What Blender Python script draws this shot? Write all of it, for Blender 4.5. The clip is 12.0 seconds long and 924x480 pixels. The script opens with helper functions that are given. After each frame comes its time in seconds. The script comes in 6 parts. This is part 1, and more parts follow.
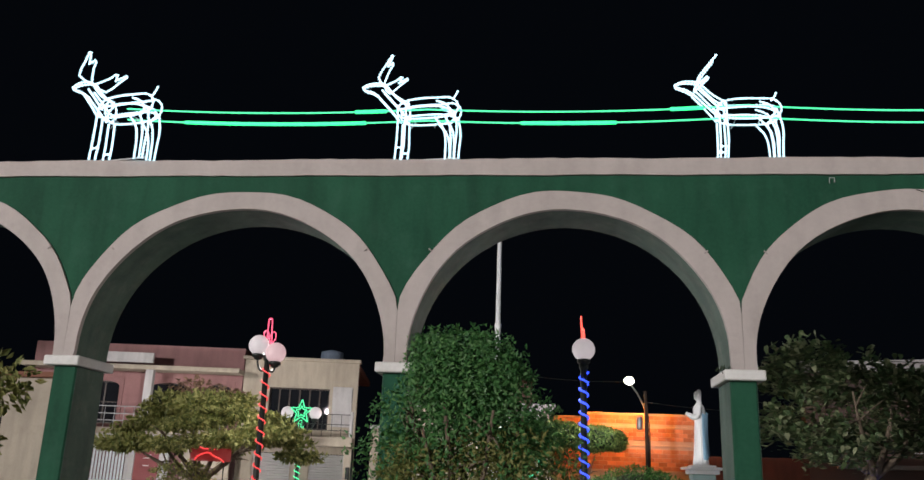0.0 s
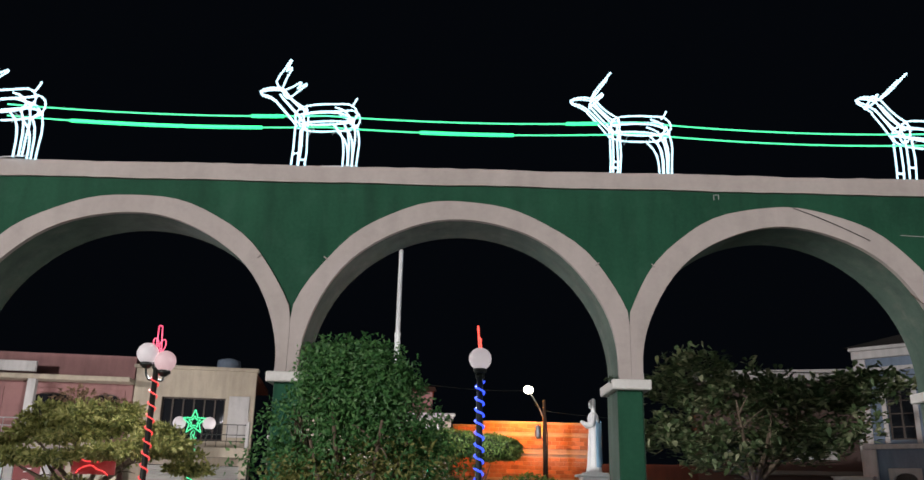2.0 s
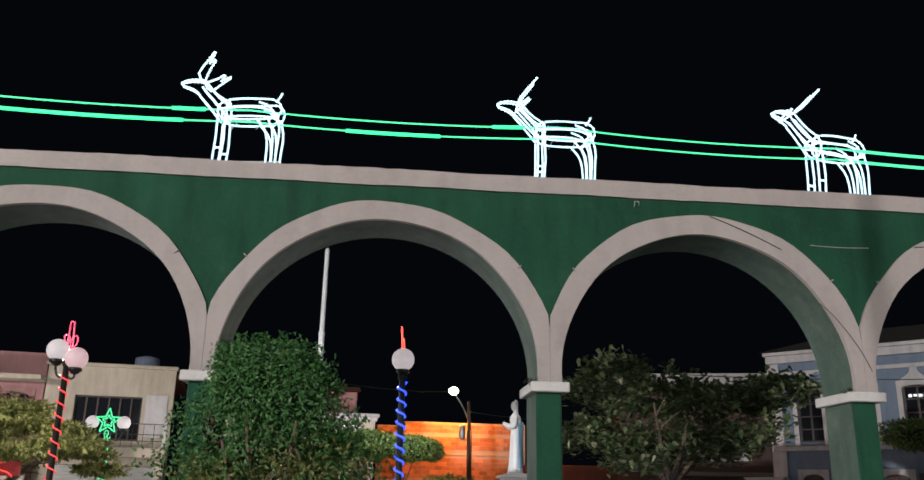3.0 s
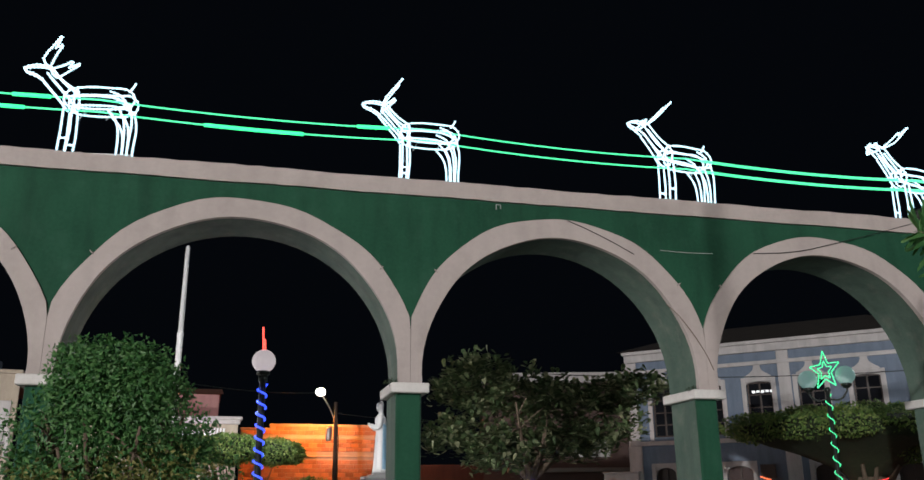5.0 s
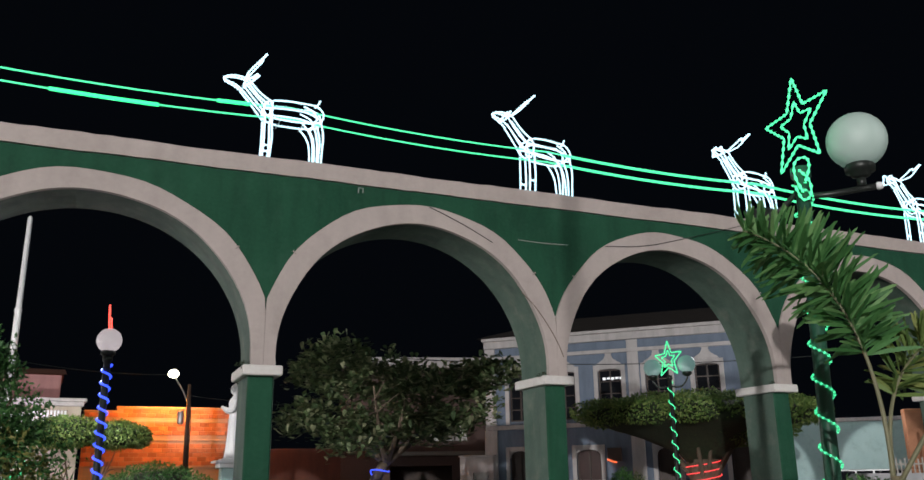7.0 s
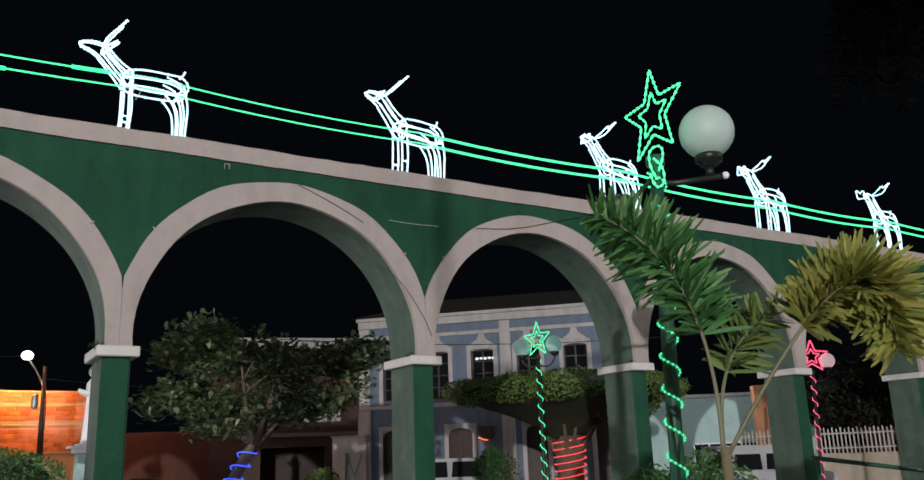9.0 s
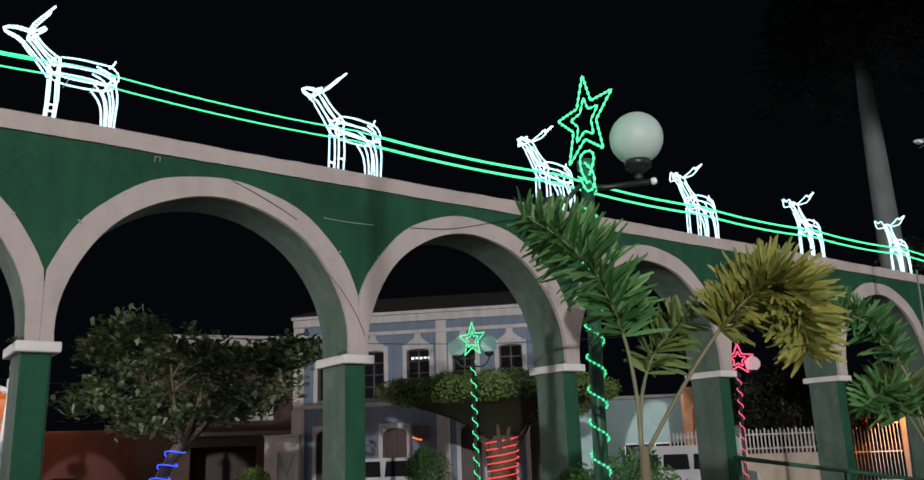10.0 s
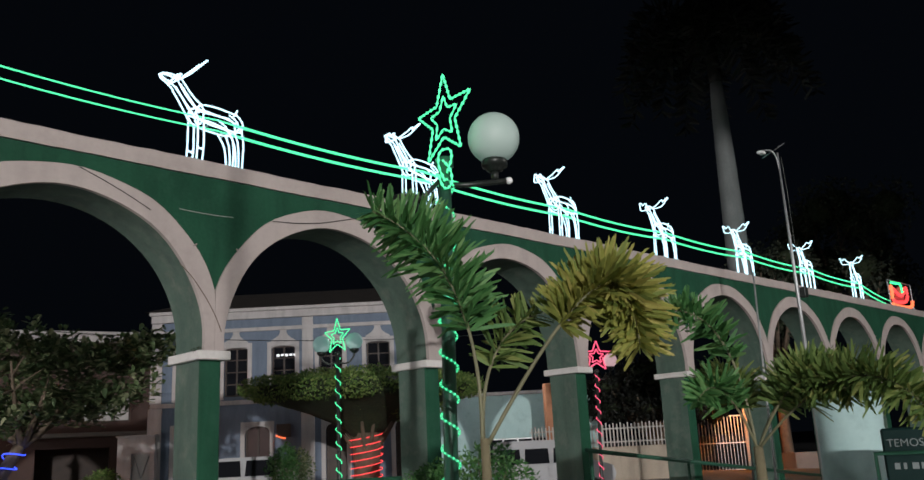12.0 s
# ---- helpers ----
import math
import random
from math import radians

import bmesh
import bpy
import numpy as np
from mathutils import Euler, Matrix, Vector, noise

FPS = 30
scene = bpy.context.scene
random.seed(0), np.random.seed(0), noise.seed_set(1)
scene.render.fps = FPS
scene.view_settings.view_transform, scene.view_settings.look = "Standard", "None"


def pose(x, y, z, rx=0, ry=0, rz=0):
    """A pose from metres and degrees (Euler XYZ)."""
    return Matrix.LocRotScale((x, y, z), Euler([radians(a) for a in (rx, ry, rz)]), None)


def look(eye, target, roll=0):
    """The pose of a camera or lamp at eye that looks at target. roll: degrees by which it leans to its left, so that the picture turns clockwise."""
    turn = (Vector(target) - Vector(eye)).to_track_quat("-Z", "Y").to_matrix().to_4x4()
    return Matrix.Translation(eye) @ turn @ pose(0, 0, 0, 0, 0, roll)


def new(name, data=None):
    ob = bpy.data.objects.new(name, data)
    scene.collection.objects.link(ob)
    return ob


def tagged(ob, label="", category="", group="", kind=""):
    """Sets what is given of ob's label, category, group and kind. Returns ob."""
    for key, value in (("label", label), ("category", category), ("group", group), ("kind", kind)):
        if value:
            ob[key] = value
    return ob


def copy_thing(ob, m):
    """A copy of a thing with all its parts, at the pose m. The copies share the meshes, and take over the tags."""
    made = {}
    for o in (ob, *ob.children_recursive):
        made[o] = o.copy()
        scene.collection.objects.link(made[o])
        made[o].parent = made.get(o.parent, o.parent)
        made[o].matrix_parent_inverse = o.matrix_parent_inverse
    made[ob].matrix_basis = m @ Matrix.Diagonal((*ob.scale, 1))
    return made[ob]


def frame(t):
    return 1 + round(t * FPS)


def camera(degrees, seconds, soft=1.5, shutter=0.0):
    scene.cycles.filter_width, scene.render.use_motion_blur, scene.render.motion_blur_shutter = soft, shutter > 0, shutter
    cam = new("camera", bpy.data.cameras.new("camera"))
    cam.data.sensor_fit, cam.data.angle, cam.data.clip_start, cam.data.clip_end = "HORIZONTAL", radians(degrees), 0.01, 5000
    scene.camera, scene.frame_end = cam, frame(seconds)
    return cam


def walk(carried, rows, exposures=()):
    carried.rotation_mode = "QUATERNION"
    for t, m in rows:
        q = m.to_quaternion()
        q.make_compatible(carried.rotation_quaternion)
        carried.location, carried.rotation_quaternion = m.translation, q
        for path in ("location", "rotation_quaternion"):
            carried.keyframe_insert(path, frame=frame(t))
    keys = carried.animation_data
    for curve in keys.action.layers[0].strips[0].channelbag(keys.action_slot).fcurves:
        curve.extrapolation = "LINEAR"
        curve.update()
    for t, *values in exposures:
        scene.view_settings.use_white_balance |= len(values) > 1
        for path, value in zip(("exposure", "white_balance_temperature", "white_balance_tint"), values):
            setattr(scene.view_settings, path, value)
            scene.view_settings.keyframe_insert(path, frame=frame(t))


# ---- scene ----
cam = camera(57.4, 12.0)

PATH = [
    (0, (-2.21, -10.116, 1.547), (-2.426, -8.205, 2.097), 2.1),
    (0.5, (-2.186, -10.109, 1.55), (-2.358, -8.197, 2.11), 2.0),
    (1, (-2.16, -10.109, 1.551), (-2.281, -8.195, 2.12), 2.0),
    (1.5, (-2.127, -10.114, 1.553), (-2.188, -8.199, 2.127), 1.7),
    (2, (-2.086, -10.116, 1.555), (-2.081, -8.201, 2.131), 1.3),
    (2.5, (-2.037, -10.113, 1.558), (-1.947, -8.201, 2.137), 1.2),
    (3, (-1.998, -10.106, 1.563), (-1.829, -8.2, 2.144), 1.2),
    (5, (-1.864, -10.123, 1.577), (-1.4, -8.267, 2.16), -0.5),
    (5.5, (-1.841, -10.13, 1.575), (-1.3, -8.292, 2.148), -0.8),
    (6, (-1.821, -10.138, 1.572), (-1.204, -8.32, 2.134), -0.9),
    (6.5, (-1.799, -10.152, 1.571), (-1.106, -8.359, 2.122), -0.7),
    (7, (-1.78, -10.172, 1.568), (-1.018, -8.405, 2.113), -0.9),
    (9, (-1.677, -10.236, 1.558), (-0.657, -8.588, 2.052), -2.1),
    (9.5, (-1.656, -10.261, 1.554), (-0.577, -8.65, 2.045), -2.0),
    (10, (-1.634, -10.294, 1.549), (-0.495, -8.724, 2.038), -2.0),
    (10.5, (-1.612, -10.323, 1.541), (-0.414, -8.798, 2.029), -2.0),
    (11, (-1.594, -10.351, 1.532), (-0.341, -8.868, 2.013), -2.6),
    (11.5, (-1.569, -10.376, 1.526), (-0.251, -8.949, 1.999), -3.1),
    (12, (-1.532, -10.398, 1.521), (-0.163, -9.018, 1.992), -2.9),
]
walk(cam, [(t, look(eye, target, roll)) for t, eye, target, roll in PATH])


# ---- light and exposure ----
scene.view_settings.exposure = 1.5
world = bpy.data.worlds.new("night_sky")
scene.world = world
world.use_nodes = True
world.node_tree.nodes["Background"].inputs[0].default_value = (0.35, 0.5, 0.8, 1)
world.node_tree.nodes["Background"].inputs[1].default_value = 0.0013


def lamp(name, place, watts, colour, radius=0.15, hooded=False, aim=None, cone=80):
    """A lamp; a hooded one throws its light downwards and outwards only, an aimed one into a cone."""
    data = bpy.data.lights.new(name, "SPOT" if hooded or aim else "POINT")
    data.energy, data.color, data.shadow_soft_size = watts, colour, radius
    if hooded:
        data.spot_size, data.spot_blend = radians(176), 0.05
    if aim:
        data.spot_size, data.spot_blend = radians(cone), 0.02
    ob = new(name, data)
    ob.location = place
    if aim:
        ob.matrix_basis = look(place, aim)
    return ob


WARM = (0.99, 0.955, 0.935)
SODIUM = (1.0, 0.27, 0.035)
lamp("square_lamp_light", (-62.0, -88.0, 13.0), 116000, WARM, 0.5, aim=(-53.2, -75.4, 0.1))   # unseen floodlight tipped down over the square
# Added fill for the arcade's far end; no such lamp is known.
lamp("square_lamp_light", (19.0, -19.0, 8.2), 2500, WARM, hooded=True)
lamp("square_lamp_light", (-11.0, -20.5, 7.6), 2200, WARM, hooded=True)
lamp("globe_lamp_light", (-1.67, 5.45, 3.95), 110, WARM)
lamp("globe_lamp_light", (-7.75, 6.1, 3.9), 95, WARM)
lamp("street_lamp_light", (1.34, 30.6, 6.25), 800, SODIUM, hooded=True)
lamp("gate_lamp_light", (32.6, 7.4, 3.0), 130, SODIUM, hooded=True)
# Invented weak fills hidden behind the arcade; no such lamps are known.
lamp("arcade_lamp_light", (-10.4, 4.2, 5.7), 25, WARM)
lamp("arcade_lamp_light", (6.2, 4.5, 5.7), 15, WARM)
# Added fills for the house fronts, not tied to any lamp there.
lamp("house_lamp_light", (-16.2, 19.6, 1.5), 300, WARM)
lamp("house_lamp_light", (-7.0, 18.0, 2.2), 130, WARM)
lamp("house_lamp_light", (-3.4, 21.2, 3.4), 110, WARM)
# Added fill for the aqua wall and van, with no known lamp.
lamp("street_lamp_light", (22.6, 12.2, 4.4), 75, WARM)
# Made-up fill above the umbrella topiary, reaching the blue house.
lamp("blue_house_lamp_light", (15.0, 8.0, 6.0), 60, (0.95, 0.94, 1.0))

# ---- materials ----


def node_material(name):
    m = bpy.data.materials.new(name)
    m.use_nodes = True
    return m, m.node_tree.nodes, m.node_tree.links, m.node_tree.nodes["Principled BSDF"]


def paint(name, a, b, rough=0.6, scale=1.2, fine=30.0, bump=0.15, metal=0.0, dirt=None, dirt_amount=0.45, per_object=0.0, dist=0.01, streak=0.0, gloss=0.5):
    """Two-scale mottled surface: a and b are the colours, dirt a third that shows in patches."""
    m, n, l, p = node_material(name)
    geo = n.new("ShaderNodeNewGeometry")
    n1, n2 = n.new("ShaderNodeTexNoise"), n.new("ShaderNodeTexNoise")
    n1.inputs["Scale"].default_value, n1.inputs["Detail"].default_value = scale, 6
    n2.inputs["Scale"].default_value, n2.inputs["Detail"].default_value = fine, 5
    for q in (n1, n2):
        l.new(geo.outputs["Position"], q.inputs["Vector"])
    mix = n.new("ShaderNodeMix")
    mix.data_type = "RGBA"
    mix.inputs[6].default_value, mix.inputs[7].default_value = (*a, 1), (*b, 1)
    add = n.new("ShaderNodeMath")
    add.operation = "MULTIPLY_ADD"
    l.new(n2.outputs["Fac"], add.inputs[0])
    add.inputs[1].default_value = 0.45
    l.new(n1.outputs["Fac"], add.inputs[2])
    ramp = n.new("ShaderNodeMapRange")
    ramp.inputs[1].default_value, ramp.inputs[2].default_value = 0.45, 1.0
    l.new(add.outputs[0], ramp.inputs[0])
    l.new(ramp.outputs[0], mix.inputs[0])
    colour = mix.outputs[2]
    if dirt:
        n3 = n.new("ShaderNodeTexNoise")
        n3.inputs["Scale"].default_value, n3.inputs["Detail"].default_value = scale * 2.3, 8
        n3.inputs["Roughness"].default_value = 0.7
        l.new(geo.outputs["Position"], n3.inputs["Vector"])
        r3 = n.new("ShaderNodeMapRange")
        r3.inputs[1].default_value, r3.inputs[2].default_value, r3.inputs[4].default_value = 0.52, 0.75, dirt_amount
        l.new(n3.outputs["Fac"], r3.inputs[0])
        m3 = n.new("ShaderNodeMix")
        m3.data_type = "RGBA"
        m3.inputs[7].default_value = (*dirt, 1)
        l.new(r3.outputs[0], m3.inputs[0])
        l.new(colour, m3.inputs[6])
        colour = m3.outputs[2]
    if streak:
        mp, n5, r5 = n.new("ShaderNodeMapping"), n.new("ShaderNodeTexNoise"), n.new("ShaderNodeMapRange")
        mp.inputs["Scale"].default_value = (2.4, 2.4, 0.45)
        n5.inputs["Scale"].default_value, n5.inputs["Detail"].default_value = 1.6, 7
        l.new(geo.outputs["Position"], mp.inputs["Vector"])
        l.new(mp.outputs[0], n5.inputs["Vector"])
        r5.inputs[1].default_value, r5.inputs[2].default_value = 0.42, 0.85
        r5.inputs[3].default_value, r5.inputs[4].default_value = 1.0, 1.0 - streak
        l.new(n5.outputs["Fac"], r5.inputs[0])
        m5 = n.new("ShaderNodeMix")
        m5.data_type, m5.blend_type = "RGBA", "MULTIPLY"
        m5.inputs[0].default_value = 1.0
        l.new(colour, m5.inputs[6])
        l.new(r5.outputs[0], m5.inputs[7])
        colour = m5.outputs[2]
    if per_object:
        info, hsv = n.new("ShaderNodeObjectInfo"), n.new("ShaderNodeHueSaturation")
        r4 = n.new("ShaderNodeMapRange")
        r4.inputs[3].default_value, r4.inputs[4].default_value = 1 - per_object, 1 + per_object
        l.new(info.outputs["Random"], r4.inputs[0])
        l.new(r4.outputs[0], hsv.inputs["Value"])
        l.new(colour, hsv.inputs["Color"])
        colour = hsv.outputs[0]
    l.new(colour, p.inputs["Base Color"])
    p.inputs["Roughness"].default_value, p.inputs["Metallic"].default_value = rough, metal
    p.inputs["Specular IOR Level"].default_value = gloss
    if bump:
        bm_ = n.new("ShaderNodeBump")
        bm_.inputs["Strength"].default_value, bm_.inputs["Distance"].default_value = bump, dist
        l.new(add.outputs[0], bm_.inputs["Height"])
        l.new(bm_.outputs[0], p.inputs["Normal"])
    return m


def leafy(name, a, b, c, rough=0.62):
    """Foliage: the tone changes leaf by leaf, and some light passes through."""
    m, n, l, p = node_material(name)
    geo = n.new("ShaderNodeNewGeometry")
    ramp = n.new("ShaderNodeValToRGB")
    e = ramp.color_ramp.elements
    e[0].color, e[1].color = (*a, 1), (*c, 1)
    e.new(0.6).color = (*b, 1)
    l.new(geo.outputs["Random Per Island"], ramp.inputs[0])
    nz = n.new("ShaderNodeTexNoise")
    nz.inputs["Scale"].default_value = 40
    l.new(geo.outputs["Position"], nz.inputs["Vector"])
    mul = n.new("ShaderNodeMix")
    mul.data_type, mul.blend_type = "RGBA", "MULTIPLY"
    mul.inputs[0].default_value = 0.35
    l.new(ramp.outputs[0], mul.inputs[6])
    l.new(nz.outputs["Fac"], mul.inputs[7])
    l.new(mul.outputs[2], p.inputs["Base Color"])
    p.inputs["Roughness"].default_value = rough
    tr, ms = n.new("ShaderNodeBsdfTranslucent"), n.new("ShaderNodeMixShader")
    l.new(mul.outputs[2], tr.inputs["Color"])
    ms.inputs[0].default_value = 0.35
    l.new(p.outputs[0], ms.inputs[1])
    l.new(tr.outputs[0], ms.inputs[2])
    l.new(ms.outputs[0], n["Material Output"].inputs["Surface"])
    return m


def glow(name, colour, strength, base=None):
    m, n, l, p = node_material(name)
    p.inputs["Base Color"].default_value = (*(base or [0.05 + 0.3 * c for c in colour]), 1)
    p.inputs["Emission Color"].default_value = (*colour, 1)
    p.inputs["Emission Strength"].default_value = strength * 0.36
    p.inputs["Roughness"].default_value = 0.5
    return m


GREEN = paint("green_wall_paint", (0.011, 0.062, 0.034), (0.020, 0.094, 0.052), 0.8, 0.9, 22, 0.4, dirt=(0.034, 0.105, 0.068), dirt_amount=0.6, streak=0.45, gloss=0.2)
SOFFIT = paint("pale_grey_green_paint", (0.064, 0.112, 0.088), (0.108, 0.156, 0.128), 0.8, 1.6, 20, 0.4, dirt=(0.19, 0.20, 0.175), dirt_amount=0.6, streak=0.4, gloss=0.25)
TRIM = paint("off_white_trim_paint", (0.415, 0.36, 0.34), (0.485, 0.425, 0.405), 0.7, 1.1, 18, 0.4, dirt=(0.30, 0.26, 0.24), dirt_amount=0.4, streak=0.14, gloss=0.25)
CAP = paint("whitewashed_cap", (0.60, 0.58, 0.56), (0.72, 0.70, 0.68), 0.7, 2.0, 25, 0.3, dirt=(0.3, 0.28, 0.26), dirt_amount=0.3)
PAVE = paint("concrete_paving", (0.17, 0.16, 0.15), (0.25, 0.24, 0.22), 0.85, 0.7, 24, 0.3, dirt=(0.1, 0.1, 0.09))
ASPHALT = paint("asphalt", (0.04, 0.04, 0.042), (0.065, 0.064, 0.062), 0.85, 0.5, 60, 0.4)
BLUE_WALL = paint("pale_blue_plaster", (0.135, 0.18, 0.25), (0.18, 0.225, 0.30), 0.75, 0.6, 14, 0.2, dirt=(0.13, 0.16, 0.22), streak=0.3)
WHITE_WALL = paint("white_plaster", (0.45, 0.43, 0.43), (0.56, 0.53, 0.53), 0.75, 0.8, 16, 0.2, dirt=(0.36, 0.34, 0.32), streak=0.3)
PINK_WALL = paint("dusty_pink_plaster", (0.26, 0.125, 0.125), (0.33, 0.165, 0.16), 0.75, 0.7, 14, 0.2, dirt=(0.24, 0.13, 0.12), streak=0.3)
BROWN_WALL = paint("brown_plaster", (0.060, 0.038, 0.034), (0.09, 0.055, 0.048), 0.8, 0.7, 14, 0.2, dirt=(0.06, 0.04, 0.035))
RED_WALL = paint("dark_red_plaster", (0.075, 0.024, 0.016), (0.11, 0.036, 0.024), 0.8, 0.9, 14, 0.2, dirt=(0.04, 0.016, 0.012), streak=0.3)
CREAM_WALL = paint("cream_plaster", (0.40, 0.335, 0.265), (0.49, 0.42, 0.335), 0.75, 0.6, 14, 0.2, dirt=(0.30, 0.24, 0.18), streak=0.3)
DARK_WOOD = paint("dark_wood", (0.03, 0.02, 0.016), (0.06, 0.035, 0.025), 0.5, 3, 40, 0.2)
ROSE_DOOR = paint("rose_door_paint", (0.23, 0.062, 0.066), (0.29, 0.085, 0.088), 0.5, 2, 30, 0.1)
RED_DOOR = paint("red_brown_paint", (0.085, 0.022, 0.020), (0.12, 0.03, 0.026), 0.5, 2, 30, 0.1)
MAHOGANY = paint("dark_mahogany_door", (0.030, 0.011, 0.010), (0.055, 0.020, 0.017), 0.55, 2, 30, 0.1)
BRICK = paint("brick", (0.30, 0.13, 0.07), (0.42, 0.20, 0.11), 0.85, 3, 30, 0.4, per_object=0.32)
MORTAR = paint("mortar", (0.30, 0.25, 0.20), (0.38, 0.32, 0.27), 0.9, 2, 30, 0.4)
TILE_ROOF = paint("clay_roof", (0.20, 0.08, 0.05), (0.28, 0.12, 0.08), 0.85, 2, 30, 0.4)
# Near-black clay tone, used only for the blue house roof.
DARK_ROOF = paint("dark_clay_roof", (0.025, 0.020, 0.018), (0.05, 0.04, 0.035), 0.9, 2, 30, 0.4)
METAL_DARK = paint("black_painted_iron", (0.018, 0.022, 0.02), (0.03, 0.035, 0.032), 0.4, 5, 60, 0.1, metal=0.3)
METAL_GREEN = paint("green_painted_iron", (0.016, 0.07, 0.045), (0.028, 0.10, 0.06), 0.35, 4, 60, 0.1)
STEEL = paint("grey_galvanised_steel", (0.36, 0.37, 0.38), (0.48, 0.49, 0.50), 0.45, 4, 40, 0.1, metal=0.6)
WHITE_METAL = paint("white_painted_steel", (0.80, 0.81, 0.82), (0.87, 0.88, 0.89), 0.4, 2, 40, 0.05)
SHUTTER = paint("grey_roller_shutter", (0.42, 0.41, 0.40), (0.52, 0.51, 0.49), 0.5, 2, 30, 0.1)
BARK = paint("bark", (0.09, 0.065, 0.045), (0.16, 0.12, 0.085), 0.9, 6, 40, 0.7, dist=0.02)
# Crown-interior shade is put into this dark tone; moss tufts use it too.
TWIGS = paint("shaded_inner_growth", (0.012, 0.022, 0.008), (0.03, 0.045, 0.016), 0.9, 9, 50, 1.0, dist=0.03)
PALM_BARK = paint("ringed_palm_trunk", (0.12, 0.105, 0.06), (0.20, 0.17, 0.10), 0.85, 3, 30, 0.5)
VAN_PAINT = paint("chalky_white_vehicle_paint", (0.40, 0.405, 0.42), (0.47, 0.475, 0.49), 0.75, 1.5, 30, 0.03)
PALM_STEM = paint("green_brown_palm_stalk", (0.13, 0.13, 0.07), (0.20, 0.19, 0.11), 0.6, 6, 40, 0.2)
ROYAL_BARK = paint("smooth_grey_palm_trunk", (0.12, 0.135, 0.135), (0.19, 0.205, 0.205), 0.8, 1.2, 18, 0.4, streak=0.3)
STONE = paint("white_marble", (0.80, 0.81, 0.83), (0.88, 0.89, 0.90), 0.45, 3, 30, 0.1)
STONE_BLUE = paint("pale_blue_cloak", (0.20, 0.38, 0.54), (0.28, 0.47, 0.62), 0.5, 3, 30, 0.1)
PICKET = paint("weathered_white_railing", (0.38, 0.36, 0.33), (0.50, 0.47, 0.43), 0.6, 2, 40, 0.1)
LETTERS = paint("faded_pale_lettering", (0.15, 0.18, 0.18), (0.20, 0.23, 0.23), 0.7, 6, 60, 0.05)
RUBBER = paint("tyre_rubber", (0.02, 0.02, 0.02), (0.03, 0.03, 0.03), 0.8, 5, 50, 0.2)
BIN_GREEN = paint("dark_green_plastic", (0.006, 0.020, 0.019), (0.009, 0.028, 0.026), 0.6, 3, 50, 0.05, gloss=0.12)
AQUA_WALL = paint("pale_aqua_concrete", (0.34, 0.50, 0.50), (0.42, 0.58, 0.57), 0.7, 1.5, 20, 0.2, dirt=(0.2, 0.3, 0.3))
WOOD_POLE = paint("weathered_timber", (0.045, 0.032, 0.025), (0.08, 0.056, 0.042), 0.9, 5, 40, 0.4)
GLASS_DARK, _n, _l, _p = node_material("dark_window_glass")
_p.inputs["Base Color"].default_value, _p.inputs["Roughness"].default_value = (0.012, 0.013, 0.016, 1), 0.02
_p.inputs["Specular IOR Level"].default_value = 0.35
LEAF_TOPIARY = leafy("ficus_leaves", (0.045, 0.15, 0.045), (0.085, 0.24, 0.065), (0.19, 0.38, 0.13), 0.5)
LEAF_YELLOW = leafy("yellow_green_leaves", (0.13, 0.15, 0.04), (0.27, 0.28, 0.08), (0.42, 0.40, 0.15))
# The palest tone is raised to carry cream highlights on lit leaves.
LEAF_DARK = leafy("almond_leaves", (0.06, 0.105, 0.042), (0.14, 0.205, 0.085), (0.46, 0.48, 0.29))
LEAF_HEDGE = leafy("clipped_hedge_leaves", (0.08, 0.16, 0.035), (0.17, 0.28, 0.065), (0.32, 0.40, 0.12))
LEAF_PALM = leafy("palm_leaflets", (0.05, 0.18, 0.05), (0.11, 0.30, 0.09), (0.22, 0.42, 0.15))
LEAF_DRY = leafy("dry_brown_leaves", (0.12, 0.07, 0.04), (0.20, 0.12, 0.07), (0.28, 0.18, 0.11))
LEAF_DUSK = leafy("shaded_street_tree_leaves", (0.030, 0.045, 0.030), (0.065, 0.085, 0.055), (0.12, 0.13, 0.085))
# Near-black: the night's shade is put into this leaf colour.
LEAF_FAR = leafy("night_dark_far_leaves", (0.006, 0.009, 0.006), (0.011, 0.014, 0.009), (0.02, 0.023, 0.014))
LEAF_PALM_YELLOW = leafy("sunburnt_palm_leaflets", (0.22, 0.29, 0.07), (0.42, 0.43, 0.10), (0.60, 0.53, 0.16))
LEAF_PALM_MIX = leafy("olive_palm_leaflets", (0.09, 0.17, 0.045), (0.20, 0.30, 0.08), (0.36, 0.38, 0.12))
ICE = glow("ice_white_rope_light", (0.52, 0.86, 1.0), 2.1)
NEON_GREEN = glow("green_rope_light", (0.07, 0.90, 0.36), 1.5)
NEON_GREEN_BRIGHT = glow("bright_green_rope_light", (0.03, 0.95, 0.25), 2.2)
SLEEVE_GREEN = glow("green_rope_sleeve", (0.05, 0.60, 0.30), 0.55)
# Both sheets glow faintly in place of rope light falling on them.
DULL_SHEET = glow("dull_red_lit_sheet", (0.42, 0.015, 0.015), 0.26)
RED_SHEET = glow("red_lit_sheet", (0.6, 0.03, 0.03), 0.5)
NEON_RED = glow("red_rope_light", (1.0, 0.06, 0.06), 1.4)
